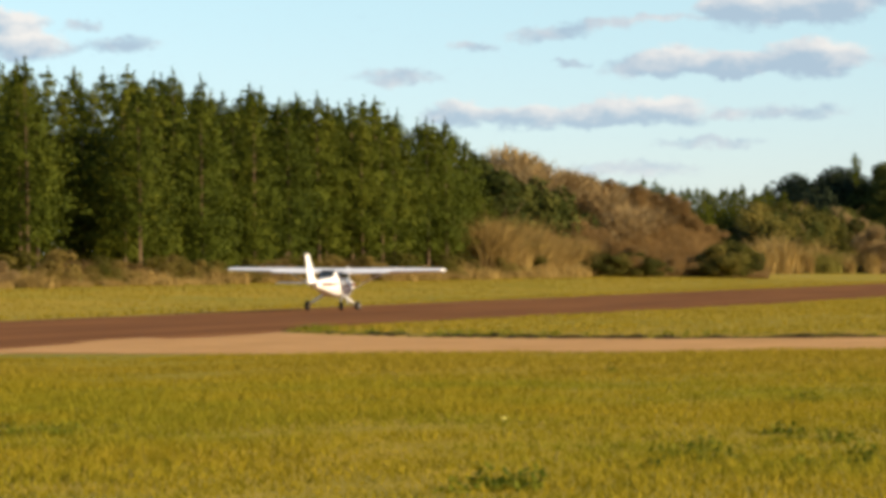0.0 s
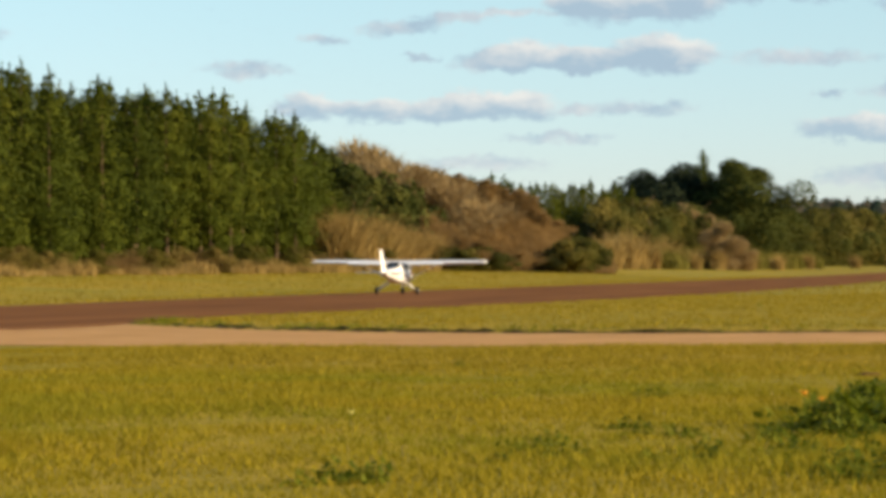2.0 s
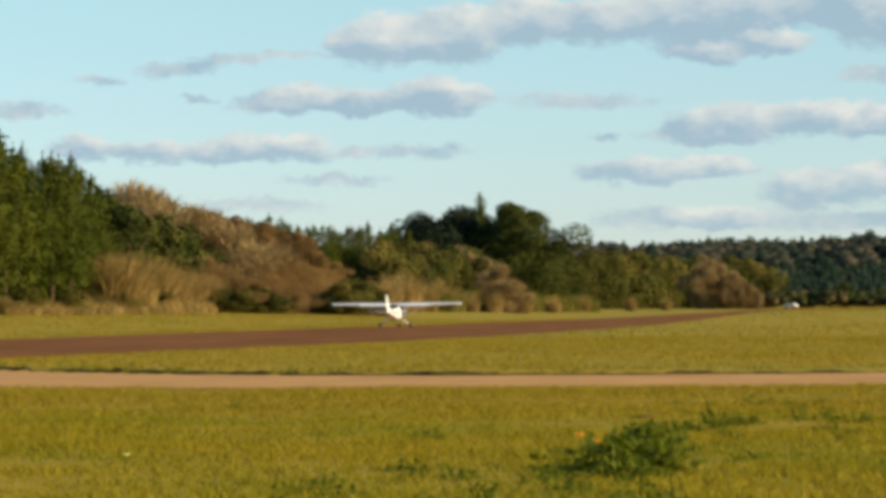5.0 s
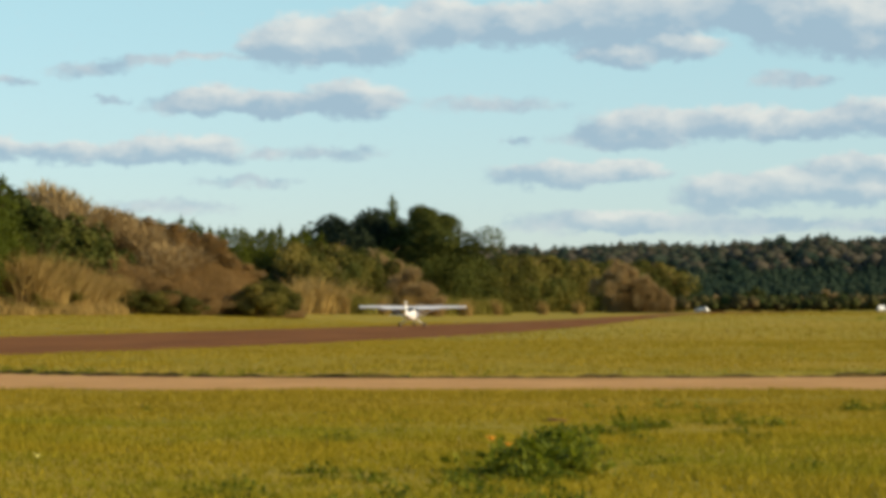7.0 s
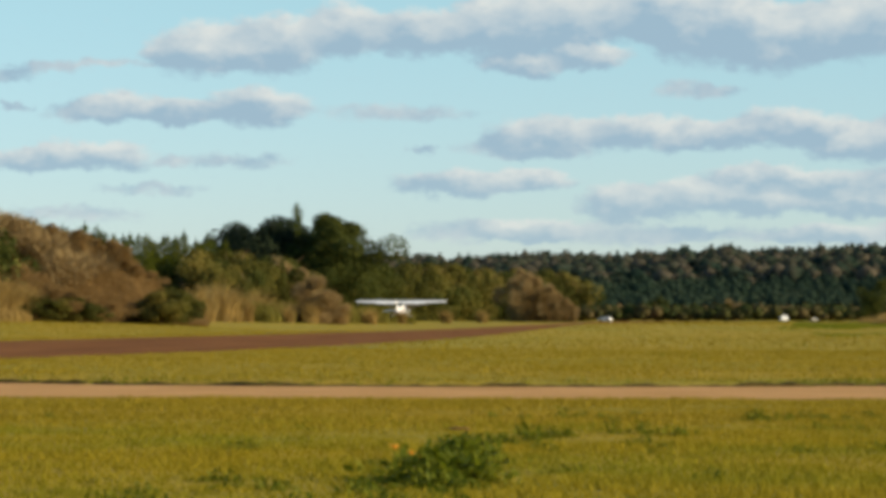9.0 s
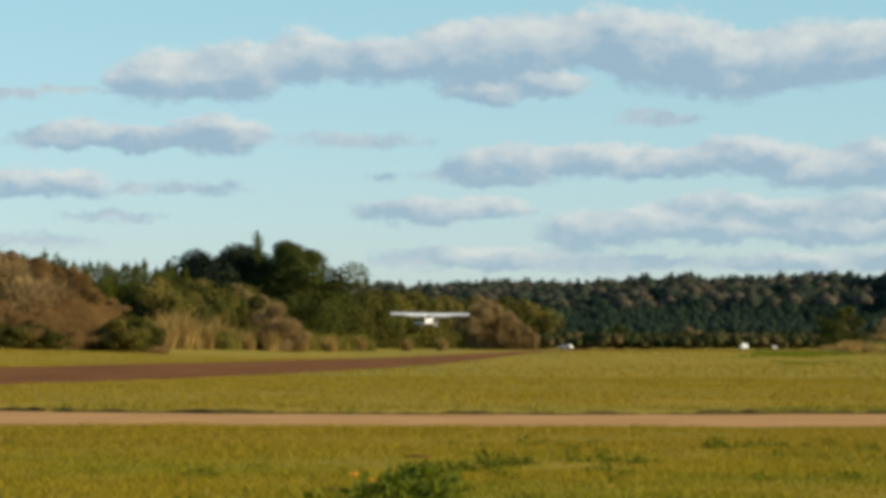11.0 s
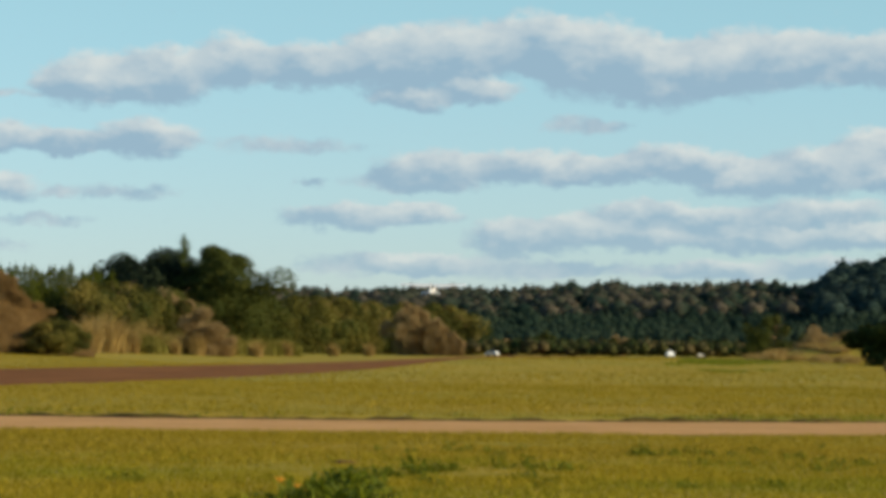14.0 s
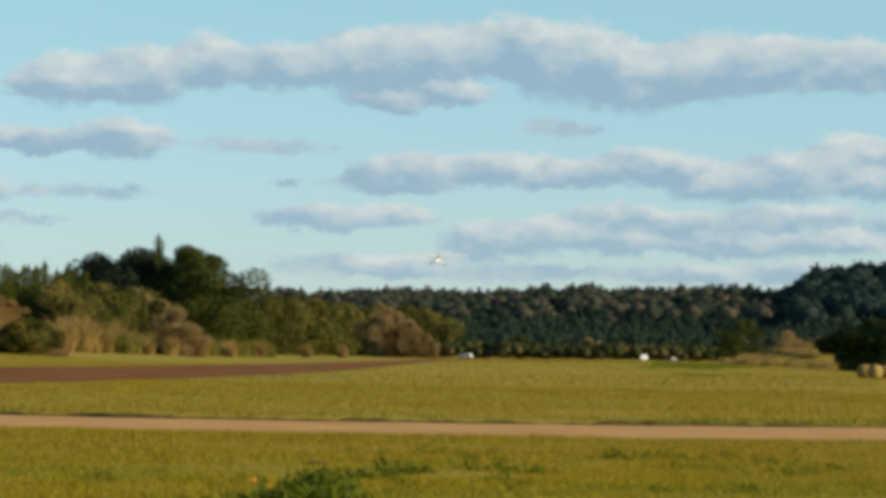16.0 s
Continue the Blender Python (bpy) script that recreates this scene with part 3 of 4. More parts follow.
for i in range(34):
    az = -9.7 + 2.6 * (i / 33) ** 1.3 + rng.normal() * 0.06
    plant_of(reeds, *at(az, 528 + (az + 9.7) * 46 + 8 * rng.random()), 0.45 + 0.9 * rng.random())

# pine belt behind the brown bushes
for i in range(52):
    az = -13.2 + i * 0.062
    plant_of(pines, *at(az + rng.normal() * 0.05, 560 + 40 * rng.random()), 0.80 - 0.08 * i / 52 + 0.12 * rng.random())

# the tall dark group
big_dark = broadleaf("tall_dark_tree", 20, 13, EVERGREEN, "tall dark evergreen tree above the mixed wood", 24, 16000, 0.36, 0.25, "", 0.3)
big_round = broadleaf("tall_round_tree", 23.5, 19, DARKLEAF, "broad rounded dark olive-green tree above the mixed wood", 56, 30000, 0.34, 0.2, "", 0.68)
for ob, az, d, s in ((big_dark, -9.3, 640, 1.1), (big_round, -8.2, 634, 1.02)):
    x, y = at(az, d)
    ob.location, ob.scale = (x, y, ground_z(x, y)), (s, s, s)
plant(big_dark, *at(-9.8, 655), 1.06)
plant(big_dark, *at(-8.85, 660), 1.1)
spire = pine(22.8, 5.0, 0.72)
x, y = at(-8.83, 650)
spire.location, spire.scale = (x, y, ground_z(x, y)), (0.3, 0.3, 1.0)

# mixed wood further along
mixed = [broadleaf("mixed_tree", 14, 11, LEAF, "olive-green tree of the mixed wood beside the runway", 16, 4200, 0.35, 0.1, "mixed wood") for _ in range(3)]
mixed_dark = [broadleaf("mixed_tree", 14, 10, DARKLEAF, "dark green tree of the mixed wood beside the runway", 16, 4200, 0.35, 0.1, "mixed wood") for _ in range(2)]
tan_tree = [brush("bare_tan_tree", 12, 10, "leafless pale brown tree among green trees", 9000, PALETWIG, "bare trees") for _ in range(2)]
for i in range(112):
    az = -10.6 + i * 0.058 + rng.normal() * 0.05
    k = smooth(-10.6, -3.6, az)
    d = 540 + 480 * k + 40 * rng.random()
    q = rng.random()
    plant_of(mixed if q < 0.56 else mixed_dark if q < 0.93 else tan_tree, *at(az, d), 0.72 + 0.28 * rng.random() + 0.42 * k * (1 - smooth(-4.8, -3.4, az)))
for az, d, s in ((-9.25, 600, 1.12), (-8.98, 596, 1.05), (-8.55, 560, 0.8), (-8.2, 560, 0.5), (-14.6, 446, 1.72), (-14.3, 446, 1.62), (-14.0, 450, 1.5), (-13.65, 446, 1.45), (-13.35, 450, 1.4), (-13.05, 446, 1.12)):
    plant_of(tan_tree, *at(az, d), s)


for az, d, s in ((-4.98, 790, 1.3), (-4.86, 786, 1.2), (-4.72, 788, 1.05), (-4.58, 785, 0.9), (-4.44, 785, 0.75), (-4.3, 785, 0.6), (-4.18, 785, 0.45)):
    ob = plant_of(tan_tree, *at(az, d), s)
    ob.scale = (s * 0.55, s * 0.55, s)


# ---------------------------------------------------------------- far woods
def lump(seed, cuts=2):
    """A knobbly crown of unit size: points and faces."""
    bm = bmesh.new()
    bmesh.ops.create_icosphere(bm, subdivisions=cuts, radius=1.0)
    rugged = 0.34 if cuts > 1 else 0.18
    for v in bm.verts:
        v.co *= 1 + rugged * noise.noise(v.co * 1.6 + Vector((seed * 7.3, 0, 0))) + 0.14 * noise.noise(v.co * 4.0 + Vector((0, seed * 3.1, 0)))
    pts = np.array([v.co[:] for v in bm.verts])
    fcs = np.array([[v.index for v in f.verts] for f in bm.faces])
    bm.free()
    return pts, fcs


LUMPS = [lump(i) for i in range(8)]
SMALL_LUMPS = [lump(i + 20, 1) for i in range(8)]


def far_wood(name, count, az0, az1, d0, d1, h, wide, mat, label, leaves=84, size=0.95, core=0.86, shapes=LUMPS):
    """Distant crowns: knobbly masses with a fringe of leaves, joined."""
    vs, fs, base = [], [], 0
    pts, sz, face = [], [], []
    for _ in range(count):
        az, d = az0 + (az1 - az0) * rng.random(), d0 + (d1 - d0) * rng.random()
        x, y = at(az, d)
        hh = h * (0.45 + 0.8 * rng.random())
        z0 = ground_z(x, y)
        rad = np.array([hh * wide, hh * wide, hh * 0.5]) * (0.85 + 0.3 * rng.random(3))
        c = np.array([x, y, z0 + hh * 0.5])
        v, f = shapes[int(rng.integers(8))]
        a = rng.random() * math.tau
        v = np.stack([v[:, 0] * math.cos(a) - v[:, 1] * math.sin(a), v[:, 0] * math.sin(a) + v[:, 1] * math.cos(a), v[:, 2]], 1)
        if wide < 0.3:
            v = v * np.stack([1 - 0.5 * v[:, 2].clip(-1, 1), 1 - 0.5 * v[:, 2].clip(-1, 1), np.ones(len(v))], 1)
        vs.append(c + v * rad * core)
        fs.append(f + base)
        base += len(v)
        up = v[v[:, 2] > -0.35]
        q = up[rng.integers(len(up), size=leaves)] + rng.uniform(-0.16, 0.16, (leaves, 3)) * (1, 1, 0.35)
        pts.append(c + q * rad * (core + 0.01 + 0.07 * rng.random((leaves, 1))))
        face.append(q)
        sz.append(size * (0.6 + 0.8 * rng.random(leaves)))
    v, f = tris(np.concatenate(pts), np.concatenate(sz), np.concatenate(face), 0.8)
    return tagged(mesh_ob(name, np.concatenate(vs + [v]), np.concatenate(fs + [f + base]), mat, smooth=True), label, "woods", kind="stuff")


# the haze on these woods lies in their leaf colours, not in the air
far_wood("far_woods", 3000, -8.5, 8.5, 1430, 1850, 10.5, 0.5, FARLEAF, "wooded ridge beyond the airfield, haze put into its grey-green leaf colour", 90, 0.5, 0.92, SMALL_LUMPS)
far_wood("far_pines", 6500, -8.5, 8.5, 1200, 1500, 7.5, 0.3, FARPINE, "pine belt on the far slope, haze put into its blue-green colour", 24, 0.6, 0.86, SMALL_LUMPS)
# shadowed shoulder: the shade is in the leaf colour
far_wood("far_dark_wood", 900, 1.95, 8.5, 1380, 1640, 14, 0.42, FARSHADE, "wood on the near shoulder of the hill, shadow put into its dark colour", 120, 0.8)
far_wood("far_scrub", 1900, -4.4, 7.0, 900, 1190, 4.6, 0.6, SCRUB, "dark and brown scrub at the foot of the wooded hill", 60, 0.42, 0.7, SMALL_LUMPS)
for i in range(9):
    plant_of(mixed_dark if i % 3 else tan_tree, *at(-3.4 + i * 0.6 + rng.normal() * 0.25, 925 + 60 * rng.random()), 0.30 + 0.36 * rng.random())

# mound with dry grass, dark hedge and straw bales
mv, mf = [], []
for j in range(21):
    for i in range(31):
        u, w = i / 30 * 2 - 1, j / 20 * 2 - 1
        x, y = at(2.75, 525)
        z = 6.6 * max(0, 1 - u * u) ** 0.8 * max(0, 1 - w * w) * (0.62 + 0.45 * u) + 0.12 * hash2(i * 0.6, j * 0.6)
        px, py = x + u * 21, y + w * 22
        mv.append((px, py, ground_z(px, py) - 0.15 + z))
for j in range(20):
    for i in range(30):
        k = j * 31 + i
        mf.append((k, k + 1, k + 32, k + 31))
mound = tagged(mesh_ob("grass_mound", mv, mf, GRASS, smooth=True), "low mound grown with dry straw-coloured grass", "mound", kind="structure")
hedge = [broadleaf("dark_hedge_bush", 6, 6, DARKLEAF, "dense dark green bush at the field's edge", 14, 4200, 0.34, 0.1, "dark bushes") for _ in range(2)]
for az, d, s in ((2.95, 472, 1.2), (3.15, 470, 1.4), (3.4, 468, 1.4), (3.8, 466, 1.4), (4.3, 465, 1.15), (4.9, 460, 1.1), (5.5, 458, 1.2)):
    plant_of(hedge, *at(az, d), s)


for i in range(46):
    plant_of(tufts, *at(0.9 + 1.9 * rng.random(), 500 + 14 * rng.random()), 0.7 + 0.5 * rng.random())
for i in range(90):
    k = int(rng.integers(0, 11)) * 31 + int(rng.integers(2, 29))
    ob = plant_of(tufts, mv[k][0] + rng.normal() * 0.6, mv[k][1], 0.5 + 0.4 * rng.random())
    ob.location.z = mv[k][2] - 0.1
for az, d, s in ((1.6, 556, 0.42), (1.95, 552, 0.6), (2.3, 550, 0.75), (2.6, 548, 0.7), (1.2, 560, 0.3)):
    plant_of(low_brushes, *at(az, d), s)
plant_of(mixed_dark, *at(1.15, 600), 0.68)
plant_of(mixed_dark, *at(0.85, 640), 0.5)
plant_of(tan_tree, *at(1.8, 590), 0.6)
plant_of(tan_tree, *at(-23.3, 237), 0.2)


def bale(x, y, turn):
    bm = bmesh.new()
    n = 20
    rings = []
    for r, w in ((0.0, -0.6), (0.72, -0.6), (0.8, -0.52), (0.8, 0.52), (0.72, 0.6), (0.0, 0.6)):
        rings.append([(w, max(r, 0.02) * math.cos(i * math.tau / n) * (1 + 0.02 * math.sin(i * 3)), 0.78 + max(r, 0.02) * math.sin(i * math.tau / n)) for i in range(n)])
    loft(bm, rings)
    ob = tagged(part("straw_bale", bm, STRAW, None, smooth=True), "round pale straw bale lying on the mown field", "bale", "straw bales")
    ob.matrix_world = pose(x, y, ground_z(x, y), 0, 0, turn) @ Matrix.Scale(0.84, 4)


for az, d, t in ((3.08, 332, 20), (3.26, 330, 35), (3.45, 333, 10)):
    bale(*at(az, d), t)


# ---------------------------------------------------------------- parked vehicles far off
def car(x, y, turn, label, tall=1.45, long=4.2):
    root = new("parked_car")
    bm = bmesh.new()
    prof = [(-long / 2, 0.35), (-long / 2, 0.85), (-long * 0.42, 0.95), (-long * 0.30, tall), (long * 0.12, tall), (long * 0.26, 0.98), (long * 0.46, 0.85), (long / 2, 0.6), (long / 2, 0.35)]
    loft(bm, [[(sx * (0.85 if z < 1 else 0.70), y_, z) for y_, z in prof] for sx in (-1, -0.96, 0.96, 1)])
    part("body", bm, PAINT, root)
    for sx in (-1, 1):
        bm = bmesh.new()
        q = [(-long * 0.29, tall - 0.08), (long * 0.10, tall - 0.08), (long * 0.2, 1.0), (-long * 0.36, 1.0)]
        loft(bm, [[(sx * k, y_, z) for y_, z in q] for k in (0.78, 0.86)])
        part("side_window", bm, GLASS_DARK, root)
        for wy in (-long * 0.3, long * 0.3):
            w = part("wheel", wheel_bm(0.32, 0.2), TYRE, root)
            w.location = (sx * 0.78, wy, 0.32)
    root.matrix_world = pose(x, y, ground_z(x, y), 0, 0, turn)
    return tagged(root, label, "car", "parked cars")


def wheel_bm(r, w, n=18):
    bm = bmesh.new()
    prof = ((0.25 * r, -w * 0.4), (0.8 * r, -w / 2), (0.95 * r, -w * 0.42), (r, -w * 0.15), (r, w * 0.15), (0.95 * r, w * 0.42), (0.8 * r, w / 2), (0.25 * r, w * 0.4))
    loft(bm, [[(x, q * math.cos(i * math.tau / n), q * math.sin(i * math.tau / n)) for i in range(n)] for q, x in prof])
    return bm


car(*at(-3.62, 885), 75, "white car parked low beside the far runway", 1.25, 3.4)
car(*at(-0.62, 850), 12, "white van parked on the far grass", 1.6, 3.4)
car(*at(-0.1, 925), 5, "small white car parked on the far grass", 1.1, 3.4)


# ---------------------------------------------------------------- the aeroplane
def build_plane():
    root = new("light_aeroplane")

    def ring(y, w, z0, z1, n=16, sq=2.6):
        c, hz = (z0 + z1) / 2, (z1 - z0) / 2
        out = []
        for i in range(n):
            a = i * math.tau / n
            ca, sa = math.cos(a), math.sin(a)
            out.append((w * math.copysign(abs(ca) ** (2 / sq), ca), y, c + hz * math.copysign(abs(sa) ** (2 / sq), sa)))
        return out

    bm = bmesh.new()
    loft(bm, [ring(2.30, 0.16, 0.98, 1.26), ring(2.22, 0.36, 0.82, 1.36), ring(1.6, 0.46, 0.66, 1.45), ring(1.05, 0.50, 0.60, 1.50), ring(0.55, 0.52, 0.58, 1.76), ring(-0.3, 0.52, 0.60, 1.78),
              ring(-0.95, 0.46, 0.66, 1.72), ring(-1.35, 0.40, 0.74, 1.48), ring(-2.35, 0.27, 0.92, 1.42), ring(-3.7, 0.11, 1.12, 1.36), ring(-4.15, 0.04, 1.18, 1.32)])
    fus = part("fuselage", bm, PAINT, root, smooth=True)
    for sx in (-1, 1):
        bm = bmesh.new()
        loft(bm, [[(sx * (0.515 + k), 0.62, 1.50), (sx * (0.515 + k), -0.75, 1.48), (sx * (0.505 + k), -0.62, 1.70), (sx * (0.505 + k), 0.42, 1.71)] for k in (-0.02, 0.012)])
        part("side_window", bm, GLASS_DARK, fus, "dark cabin side window")
        bm = bmesh.new()
        loft(bm, [[(sx * (0.46 + k), 1.9, 1.10), (sx * (0.50 + k), 0.5, 1.12), (sx * (0.40 + k), -1.35, 1.13), (sx * (0.22 + k), -2.75, 1.16), (sx * (0.22 + k), -2.75, 1.26), (sx * (0.40 + k), -1.35, 1.25), (sx * (0.50 + k), 0.5, 1.26), (sx * (0.46 + k), 1.9, 1.22)] for k in (0.0, 0.035)])
        part("stripe", bm, STRIPE, fus, "dark side stripe")
    bm = bmesh.new()
    loft(bm, [[(-0.36, y, z), (0.36, y, z), (0.32, y - dy, z + 0.33), (-0.32, y - dy, z + 0.33)] for y, z, dy in ((1.06, 1.50, 0.42), (1.02, 1.48, 0.42))])
    part("windscreen", bm, GLASS_DARK, fus)
    bm = bmesh.new()
    loft(bm, [[(-0.34, y, 1.55), (0.34, y, 1.55), (0.30, y + 0.3, 1.84), (-0.30, y + 0.3, 1.84)] for y in (-1.34, -1.28)])
    part("rear_window", bm, GLASS_DARK, fus)

    def foil(x, y, z, chord, t):
        return [(x, y + chord * u, z + t * chord * w) for u, w in ((0.5, 0.0), (0.42, 0.35), (0.25, 0.55), (-0.05, 0.5), (-0.5, 0.03), (-0.5, -0.03), (0.0, -0.35), (0.3, -0.4), (0.45, -0.25))]

    bm = bmesh.new()
    half = 5.085
    loft(bm, [foil(-half, 0.28, 1.84, 0.9, 0.10), foil(-half + 0.06, 0.27, 1.84, 1.10, 0.16), foil(-2.7, 0.24, 1.80, 1.60, 0.165), foil(0, 0.24, 1.77, 1.60, 0.165), foil(2.7, 0.24, 1.80, 1.60, 0.165), foil(half - 0.06, 0.27, 1.84, 1.10, 0.16), foil(half, 0.28, 1.84, 0.9, 0.10)])
    wing = part("wing", bm, PAINT, root, smooth=False)
    for sx in (-1, 1):
        bm = bmesh.new()
        loft(bm, [[(sx * x0, -0.46, z0 + 0.035), (sx * x0, -0.88, z0 - 0.05), (sx * x0, -0.88, z0 - 0.065), (sx * x0, -0.46, z0 - 0.02)] for x0, z0 in ((0.62, 1.765), (2.75, 1.79))])
        part("flap", bm, PAINT, wing)
        bm = bmesh.new()
        tube(bm, [(sx * 0.50, 0.35, 0.78), (sx * 1.4, 0.34, 1.30), (sx * 2.35, 0.33, 1.74)], [0.03, 0.032, 0.03], 8)
        part("wing_strut", bm, PAINT, root, smooth=True)
        bm = bmesh.new()
        tube(bm, [(sx * 0.40, -0.22, 0.72), (sx * 0.75, -0.26, 0.52), (sx * 1.12, -0.28, 0.24)], [0.075, 0.055, 0.04], 8)
        part("gear_leg", bm, PAINT, root, smooth=True)
        w = part("main_wheel", wheel_bm(0.22, 0.17), TYRE, root, "black main wheel tyre", smooth=True)
        w.location = (sx * 1.19, -0.28, 0.22)
        part("hub", tube(bmesh.new(), [(-0.09, 0, 0), (0.09, 0, 0)], [0.09, 0.09], 10), METAL, w, "metal wheel hub")
        bm = bmesh.new()
        loft(bm, [foil(sx * 0.05, -3.80, 1.27, 0.95, 0.07), foil(sx * 1.55, -3.90, 1.27, 0.66, 0.06)])
        part("tailplane", bm, PAINT, root)
    bm = bmesh.new()
    secs = []
    for z, y0, y1, t in ((1.28, -3.05, -4.28, 0.05), (1.75, -3.50, -4.45, 0.05), (2.5, -4.12, -4.76, 0.035), (2.56, -4.22, -4.74, 0.02)):
        secs.append([(-t * 0.3, y0, z), (t * 0.3, y0, z), (t, y0 * 0.6 + y1 * 0.4, z), (t * 0.2, y1, z), (-t * 0.2, y1, z), (-t, y0 * 0.6 + y1 * 0.4, z)])
    loft(bm, secs)
    fin = part("fin", bm, PAINT, root)
    part("beacon", tube(bmesh.new(), [(0, -4.45, 2.55), (0, -4.45, 2.62)], [0.05, 0.025], 8), STRIPE, fin, "small red beacon")
    part("nose_leg", tube(bmesh.new(), [(0, 1.22, 0.75), (0, 1.2, 0.2)], [0.055, 0.045], 8), PAINT, root, smooth=True)
    w = part("nose_wheel", wheel_bm(0.19, 0.14), TYRE, root, "black nose wheel tyre", smooth=True)
    w.location = (0, 1.2, 0.19)
    prop = part("propeller", prop_bm(), METAL, root, "two-bladed metal propeller")
    prop.location = (0, 2.36, 1.12)
    part("spinner", loft(bmesh.new(), [[(q * math.cos(i * 0.6283), y, q * math.sin(i * 0.6283)) for i in range(10)] for y, q in ((-0.05, 0.15), (0.06, 0.13), (0.18, 0.07), (0.22, 0.01))]), PAINT, prop, smooth=True)
    return tagged(root, "white high-wing single-engine light aeroplane taking off from the runway", "aeroplane"), prop


def prop_bm():
    bm = bmesh.new()
    for s in (-1, 1):
        loft(bm, [[(-w, -0.02, s * z), (-w * 0.3, 0.015, s * z), (w, 0.03, s * z), (w * 0.3, -0.005, s * z)] for z, w in ((0.08, 0.05), (0.4, 0.075), (0.75, 0.065), (0.87, 0.03))])
    return bm


plane, propeller = build_plane()


# ---------------------------------------------------------------- near grass
def lawn(name, count, d0, d1, az0, az1, h, width, mat, label, inside):
    u = rng.random(count)
    d = np.sqrt(d0 * d0 + u * (d1 * d1 - d0 * d0))
    az = np.radians(az0 + (az1 - az0) * rng.random(count))
    x, y = d * np.sin(az), d * np.cos(az)
    keep = np.array([inside(a, b) for a, b in zip(x, y)])
    x, y = x[keep], y[keep]
    n = len(x)
    z = np.array([ground_z(a, b) for a, b in zip(x, y)])
    patch = np.array([0.75 + 0.6 * hash2(a * 0.35, b * 0.25) + 0.35 * hash2(a * 1.3, b * 1.1) for a, b in zip(x, y)]).clip(0.25, 1.6)
    hh = h * (0.5 + 0.8 * rng.random(n)) * patch
    base = np.stack([x, y, z - 0.01], 1)
    lean = rng.normal(size=(n, 2)) * 0.55
    tip = base + np.stack([lean[:, 0] * hh, lean[:, 1] * hh, hh], 1)
    a = rng.random(n) * math.tau
    s = np.stack([np.cos(a), np.sin(a), np.zeros(n)], 1) * (width * (0.6 + 0.8 * rng.random((n, 1))))
    v = np.stack([base - s, base + s, tip], 1).reshape(-1, 3)
    ob = mesh_ob(name, v, np.arange(3 * n).reshape(-1, 3), mat)
    return tagged(ob, label, "grass", kind="stuff")


def dry_belt(x, y):
    """Near the taxiway the grass is drier; the change is ragged."""
    return y > 47 + 5 * hash2(x * 0.25, y * 0.2) + 7 * (rng.random() - 0.5)


lawn("near_grass", 200000, 19, 55, -25.5, 6, 0.10, 0.011, BLADE, "short mown grass, yellow-green with dry blades", lambda x, y: not dry_belt(x, y) and x > run_right(y))
lawn("dry_grass", 150000, 40, 67, -25.5, 6, 0.085, 0.014, DRYBLADE, "dry yellow mown grass beside the sandy taxiway", lambda x, y: dry_belt(x, y) and y < taxi_near(x) + 0.1 and x > run_right(y))
lawn("far_lawn_grass", 150000, 73, 160, -25.5, 6, 0.11, 0.02, DRYBLADE, "mown grass between taxiway and runway", lambda x, y: y > taxi_far(x) + 0.1 and x > run_right(y) + 0.2)
lawn("edge_grass", 90000, 73, 102, -24, 6, 0.18, 0.018, WEED, "dark ragged grass fringe along the taxiway", lambda x, y: -0.22 < y - taxi_far(x) < 0.9 and x > run_right(y) + 0.2 and hash2(x * 0.45, 7.7) + 0.6 * hash2(x * 1.7, y * 0.8) > -0.12)


lawn("verge_grass", 125000, 95, 430, -26, -6, 0.15, 0.04, DRYBLADE, "dry yellow mown grass beyond the runway", lambda x, y: -97 < x < RUN_L - 0.3)
lawn("green_patch_grass", 60000, 300, 500, -1.2, 2.2, 0.26, 0.07, WEED, "taller green grass patch in the wide dry field", lambda x, y: hash2(x * 0.16, y * 0.017) + 0.25 > 0.5 * rng.random() + 1.3 * abs(math.degrees(math.atan2(x, y)) - 0.5) ** 2 / 2.9 + ((y - 400) / 100) ** 2 * 0.5)
lawn("distant_grass", 90000, 155, 620, -11.5, 6, 0.15, 0.05, DRYBLADE, "dry yellow mown grass of the wide field", lambda x, y: x > run_right(y) + 0.4)


# ---------------------------------------------------------------- weeds and flowers in the near grass
def weed(n, w, h, leaf):
    """A low broad-leaved weed: bent stalks, each with its leaves."""
    root = new("weed_plant")
    v, f = stems(max(6, n // 12), w * 0.5, h, 0.5, 0.006)
    sv, sf = v, f
    pts, _ = crown_points(h, w * 1.5, 9, n, 0.1, 0.35)
    pts[:, 2] *= 0.35 + 0.75 * rng.random(len(pts))
    a, tilt = rng.random(len(pts)) * math.tau, rng.normal(size=len(pts)) * 0.5 + 0.3
    d = np.stack([np.cos(a) * np.cos(tilt), np.sin(a) * np.cos(tilt), np.sin(tilt)], 1)
    s = np.stack([-np.sin(a), np.cos(a), rng.normal(size=len(pts)) * 0.3], 1)
    L = leaf * (0.6 + 0.8 * rng.random((len(pts), 1)))
    v = np.stack([pts, pts + d * L * 0.5 + s * L * 0.28, pts + d * L, pts + d * L * 0.5 - s * L * 0.28], 1).reshape(-1, 3)
    mesh_ob("foliage", np.concatenate([v, sv]), np.arange(4 * len(pts)).reshape(-1, 4).tolist() + [tuple(i + len(v) for i in q) for q in sf], WEED, root)
    return tagged(root, "low broad-leaved dark green weed growing in mown grass", "weed", "weeds in the grass")


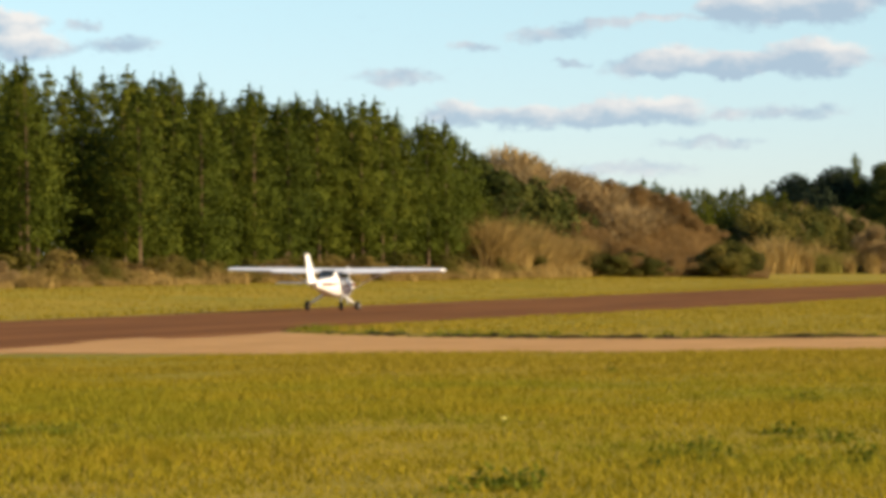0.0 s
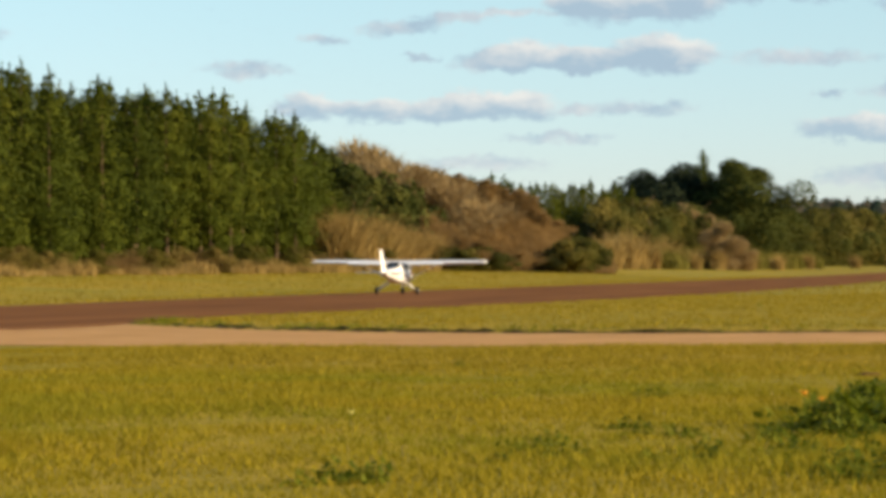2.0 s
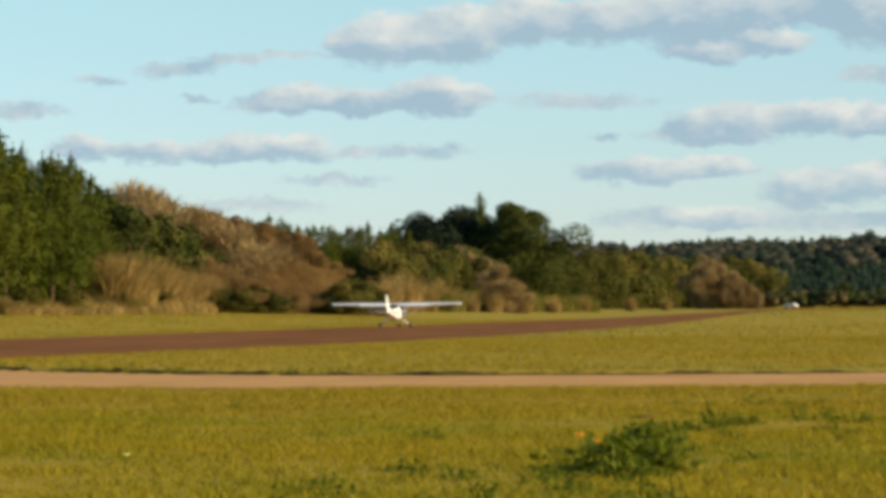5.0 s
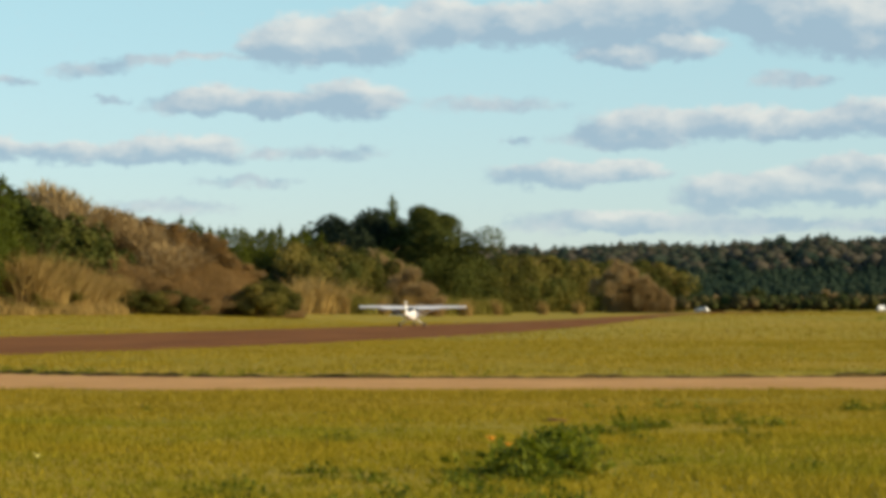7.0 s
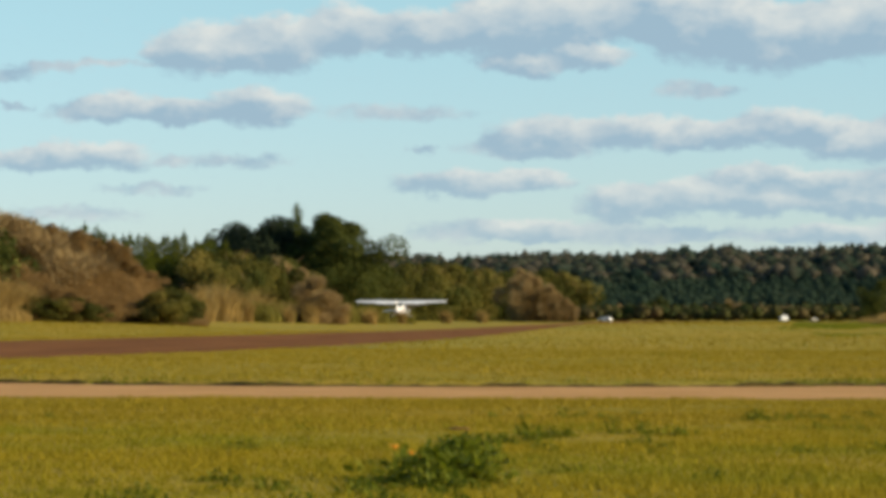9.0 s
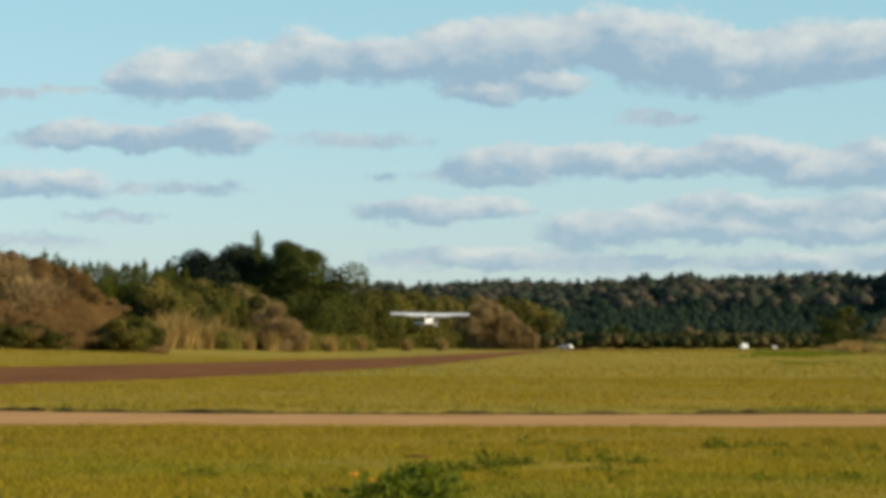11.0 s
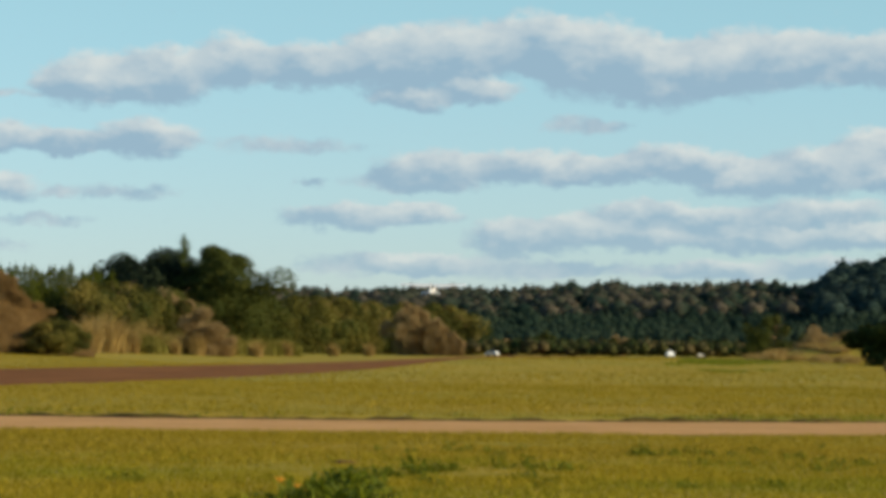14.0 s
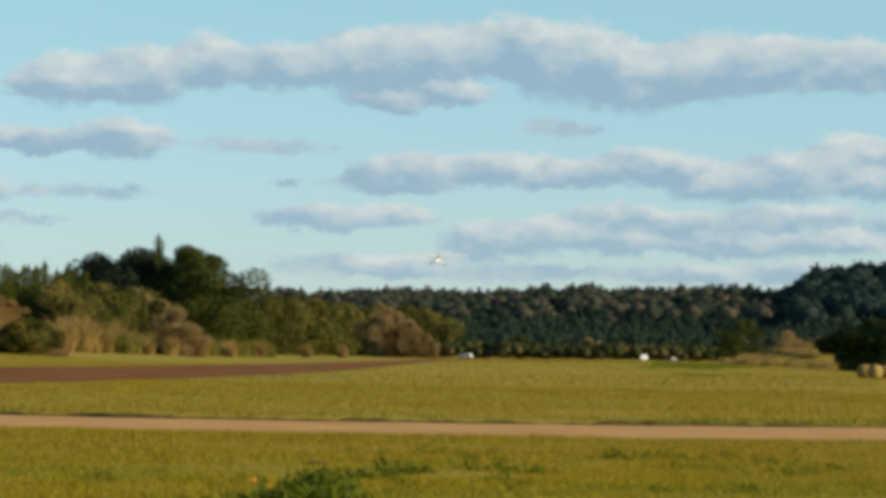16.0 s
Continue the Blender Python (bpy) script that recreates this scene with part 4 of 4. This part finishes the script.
weeds = [weed(150, 0.55, 0.42, 0.12), weed(120, 0.6, 0.34, 0.10), weed(90, 0.45, 0.28, 0.09)]
for i in range(46):
    k = rng.random()
    plant_of(weeds, *at(-6.45 + 0.55 * k + rng.normal() * 0.17, 29.6 + 6.6 * k + rng.normal() * 1.0), (0.45 + 0.8 * rng.random() ** 1.5) * (1.05 - 0.3 * k))
for i in range(14):
    k = i / 13
    plant_of(weeds, *at(-6.3 + 1.8 * k + rng.normal() * 0.1, 36.5 + 7 * k + rng.normal() * 0.6), 0.55 - 0.15 * k + 0.4 * rng.random())
for i in range(5):
    plant_of(weeds, *at(-6.2 + rng.normal() * 0.3, 25.3 + rng.normal() * 0.8), 0.4 + 0.35 * rng.random())
for az, d, n in ((-6.5, 25.2, 3), (-7.3, 26.8, 7), (-8.1, 29.5, 6), (-6.0, 24.0, 4), (-22.3, 33.6, 5), (-9.6, 30.6, 6), (-14.8, 24.2, 4), (-3.5, 51.5, 6), (-2.5, 44.5, 5), (-0.4, 52, 6), (-1.0, 51, 4), (-9.0, 26.5, 4), (-11.5, 28, 3), (1.5, 50, 5), (-5.1, 51, 4), (-2.33, 132, 2), (-0.8, 190, 2), (-8.0, 118, 2)):
    for i in range(n):
        plant_of(weeds[1:], *at(az + rng.normal() * 0.4, d + rng.normal() * 0.5), 0.4 + 0.3 * rng.random())

for i in range(34):
    az, d = -13 + 17 * rng.random(), 25 + 34 * rng.random()
    for j in range(3):
        plant_of(weeds[1:], *at(az + rng.normal() * 0.2, d + rng.normal() * 0.4), 0.32 + 0.22 * rng.random())


def flower(az, d, h, r, mat, label):
    root = new("wild_flower")
    x, y = at(az, d)
    part("stalk", tube(bmesh.new(), [(0, 0, 0), (0.01, 0, h * 0.6), (0.02, 0.01, h)], [0.006, 0.005, 0.004], 6), WEED, root)
    for i in range(8):
        a = i * math.tau / 8
        bm = bmesh.new()
        c, s = math.cos(a), math.sin(a)
        v = [bm.verts.new(q) for q in ((0.02, 0.01, h), (0.02 + r * 0.6 * math.cos(a - 0.3), 0.01 + r * 0.6 * math.sin(a - 0.3), h + 0.02), (0.02 + r * c, 0.01 + r * s, h + 0.035), (0.02 + r * 0.6 * math.cos(a + 0.3), 0.01 + r * 0.6 * math.sin(a + 0.3), h + 0.02))]
        bm.faces.new(v)
        part("petal", bm, mat, root)
    bm = bmesh.new()
    bmesh.ops.create_icosphere(bm, subdivisions=1, radius=r * 0.35, matrix=Matrix.Translation((0.02, 0.01, h + 0.01)))
    part("flower_head", bm, mat, root)
    root.location = (x, y, ground_z(x, y))
    tagged(root, label, "flower")


flower(-7.2, 31.7, 0.30, 0.075, PETAL, "orange wild flower standing above the weeds")
flower(-6.92, 30.7, 0.28, 0.05, PETAL, "small orange wild flower among the weeds")
flower(-14.84, 31.4, 0.16, 0.045, PALE_PETAL, "pale yellow wild flower in mown grass")

# bare soil heap in the grass
SOIL_RED = material("red_brown_soil", ((0.3, (0.07, 0.034, 0.012)), (0.7, (0.13, 0.065, 0.024))), 8.0, 0.95, 0.1)
bm = bmesh.new()
bmesh.ops.create_icosphere(bm, subdivisions=3, radius=1.0)
for v in bm.verts:
    k = 1 + 0.25 * noise.noise(v.co * 2.3)
    v.co = Vector((v.co.x * 0.17 * k, v.co.y * 0.2 * k, max(-0.02, v.co.z * 0.035 * k)))
soil = tagged(part("soil_mound", bm, SOIL_RED, None, smooth=True), "flat reddish-brown heap of bare soil in the grass", "soil")
soil.location = (*at(-6.1, 46.0), 0.01)


# ---------------------------------------------------------------- motion of the aeroplane
FLIGHT = (
    (0.0, -47.00, 147.72, 0.02, 0.0, 1.1, 2.0),
    (0.5, -47.00, 157.66, 0.02, 0.0, 1.0, 1.9),
    (1.0, -47.00, 167.88, 0.02, 0.1, 0.8, 1.8),
    (1.5, -47.00, 177.76, 0.02, 0.1, 0.8, 1.7),
    (2.0, -47.00, 188.51, 0.02, 0.2, 0.5, 1.5),
    (2.5, -47.00, 199.29, 0.02, 0.2, 0.5, 1.4),
    (3.0, -47.00, 211.48, 0.02, 0.2, 0.3, 1.3),
    (3.5, -47.00, 223.03, 0.02, 0.3, 0.3, 1.2),
    (4.0, -47.00, 234.57, 0.02, 0.3, 0.4, 1.1),
    (4.5, -47.00, 247.09, 0.02, 0.3, -0.2, 1.1),
    (7.0, -47.00, 314.48, 0.02, 2.2, 0.1, 0.7),
    (7.5, -47.00, 330.65, 0.24, 4.0, 0.0, 0.6),
    (8.0, -47.00, 345.80, 0.50, 4.8, -0.1, 0.6),
    (8.5, -47.00, 362.87, 1.06, 5.7, -0.2, 0.5),
    (10.8, -45.16, 427.52, 3.62, 8.3, -0.1, -0.5),
    (11.0, -45.00, 433.97, 3.90, 8.5, 0.6, -0.6),
    (11.5, -44.50, 445.05, 4.73, 8.7, 3.6, -0.6),
    (12.0, -44.00, 459.48, 5.66, 8.9, 4.1, -0.5),
    (12.5, -43.50, 473.41, 6.59, 9.1, 4.7, -0.5),
    (13.0, -43.00, 488.55, 7.71, 9.3, 1.9, -0.5),
    (13.5, -42.50, 504.01, 8.94, 9.5, 0.4, -0.4),
    (14.0, -42.00, 518.61, 10.20, 9.7, 0.3, -0.4),
    (14.5, -41.88, 534.46, 11.68, 9.9, 1.7, -0.4),
    (15.0, -41.75, 552.68, 13.50, 10.1, 0.8, -0.4),
    (15.5, -41.62, 565.47, 15.42, 10.3, 1.1, -0.3),
    (16.0, -41.50, 577.54, 16.94, 10.5, 0.8, -0.3),
)


def motions():
    walk(plane, [(t, pose(x, y, z, pitch, bank, turn)) for t, x, y, z, pitch, bank, turn in FLIGHT])
    walk(propeller, [(i * 0.1, pose(0, 2.36, 1.12, 0, (i * 73) % 360, 0)) for i in range(161)])


motions()
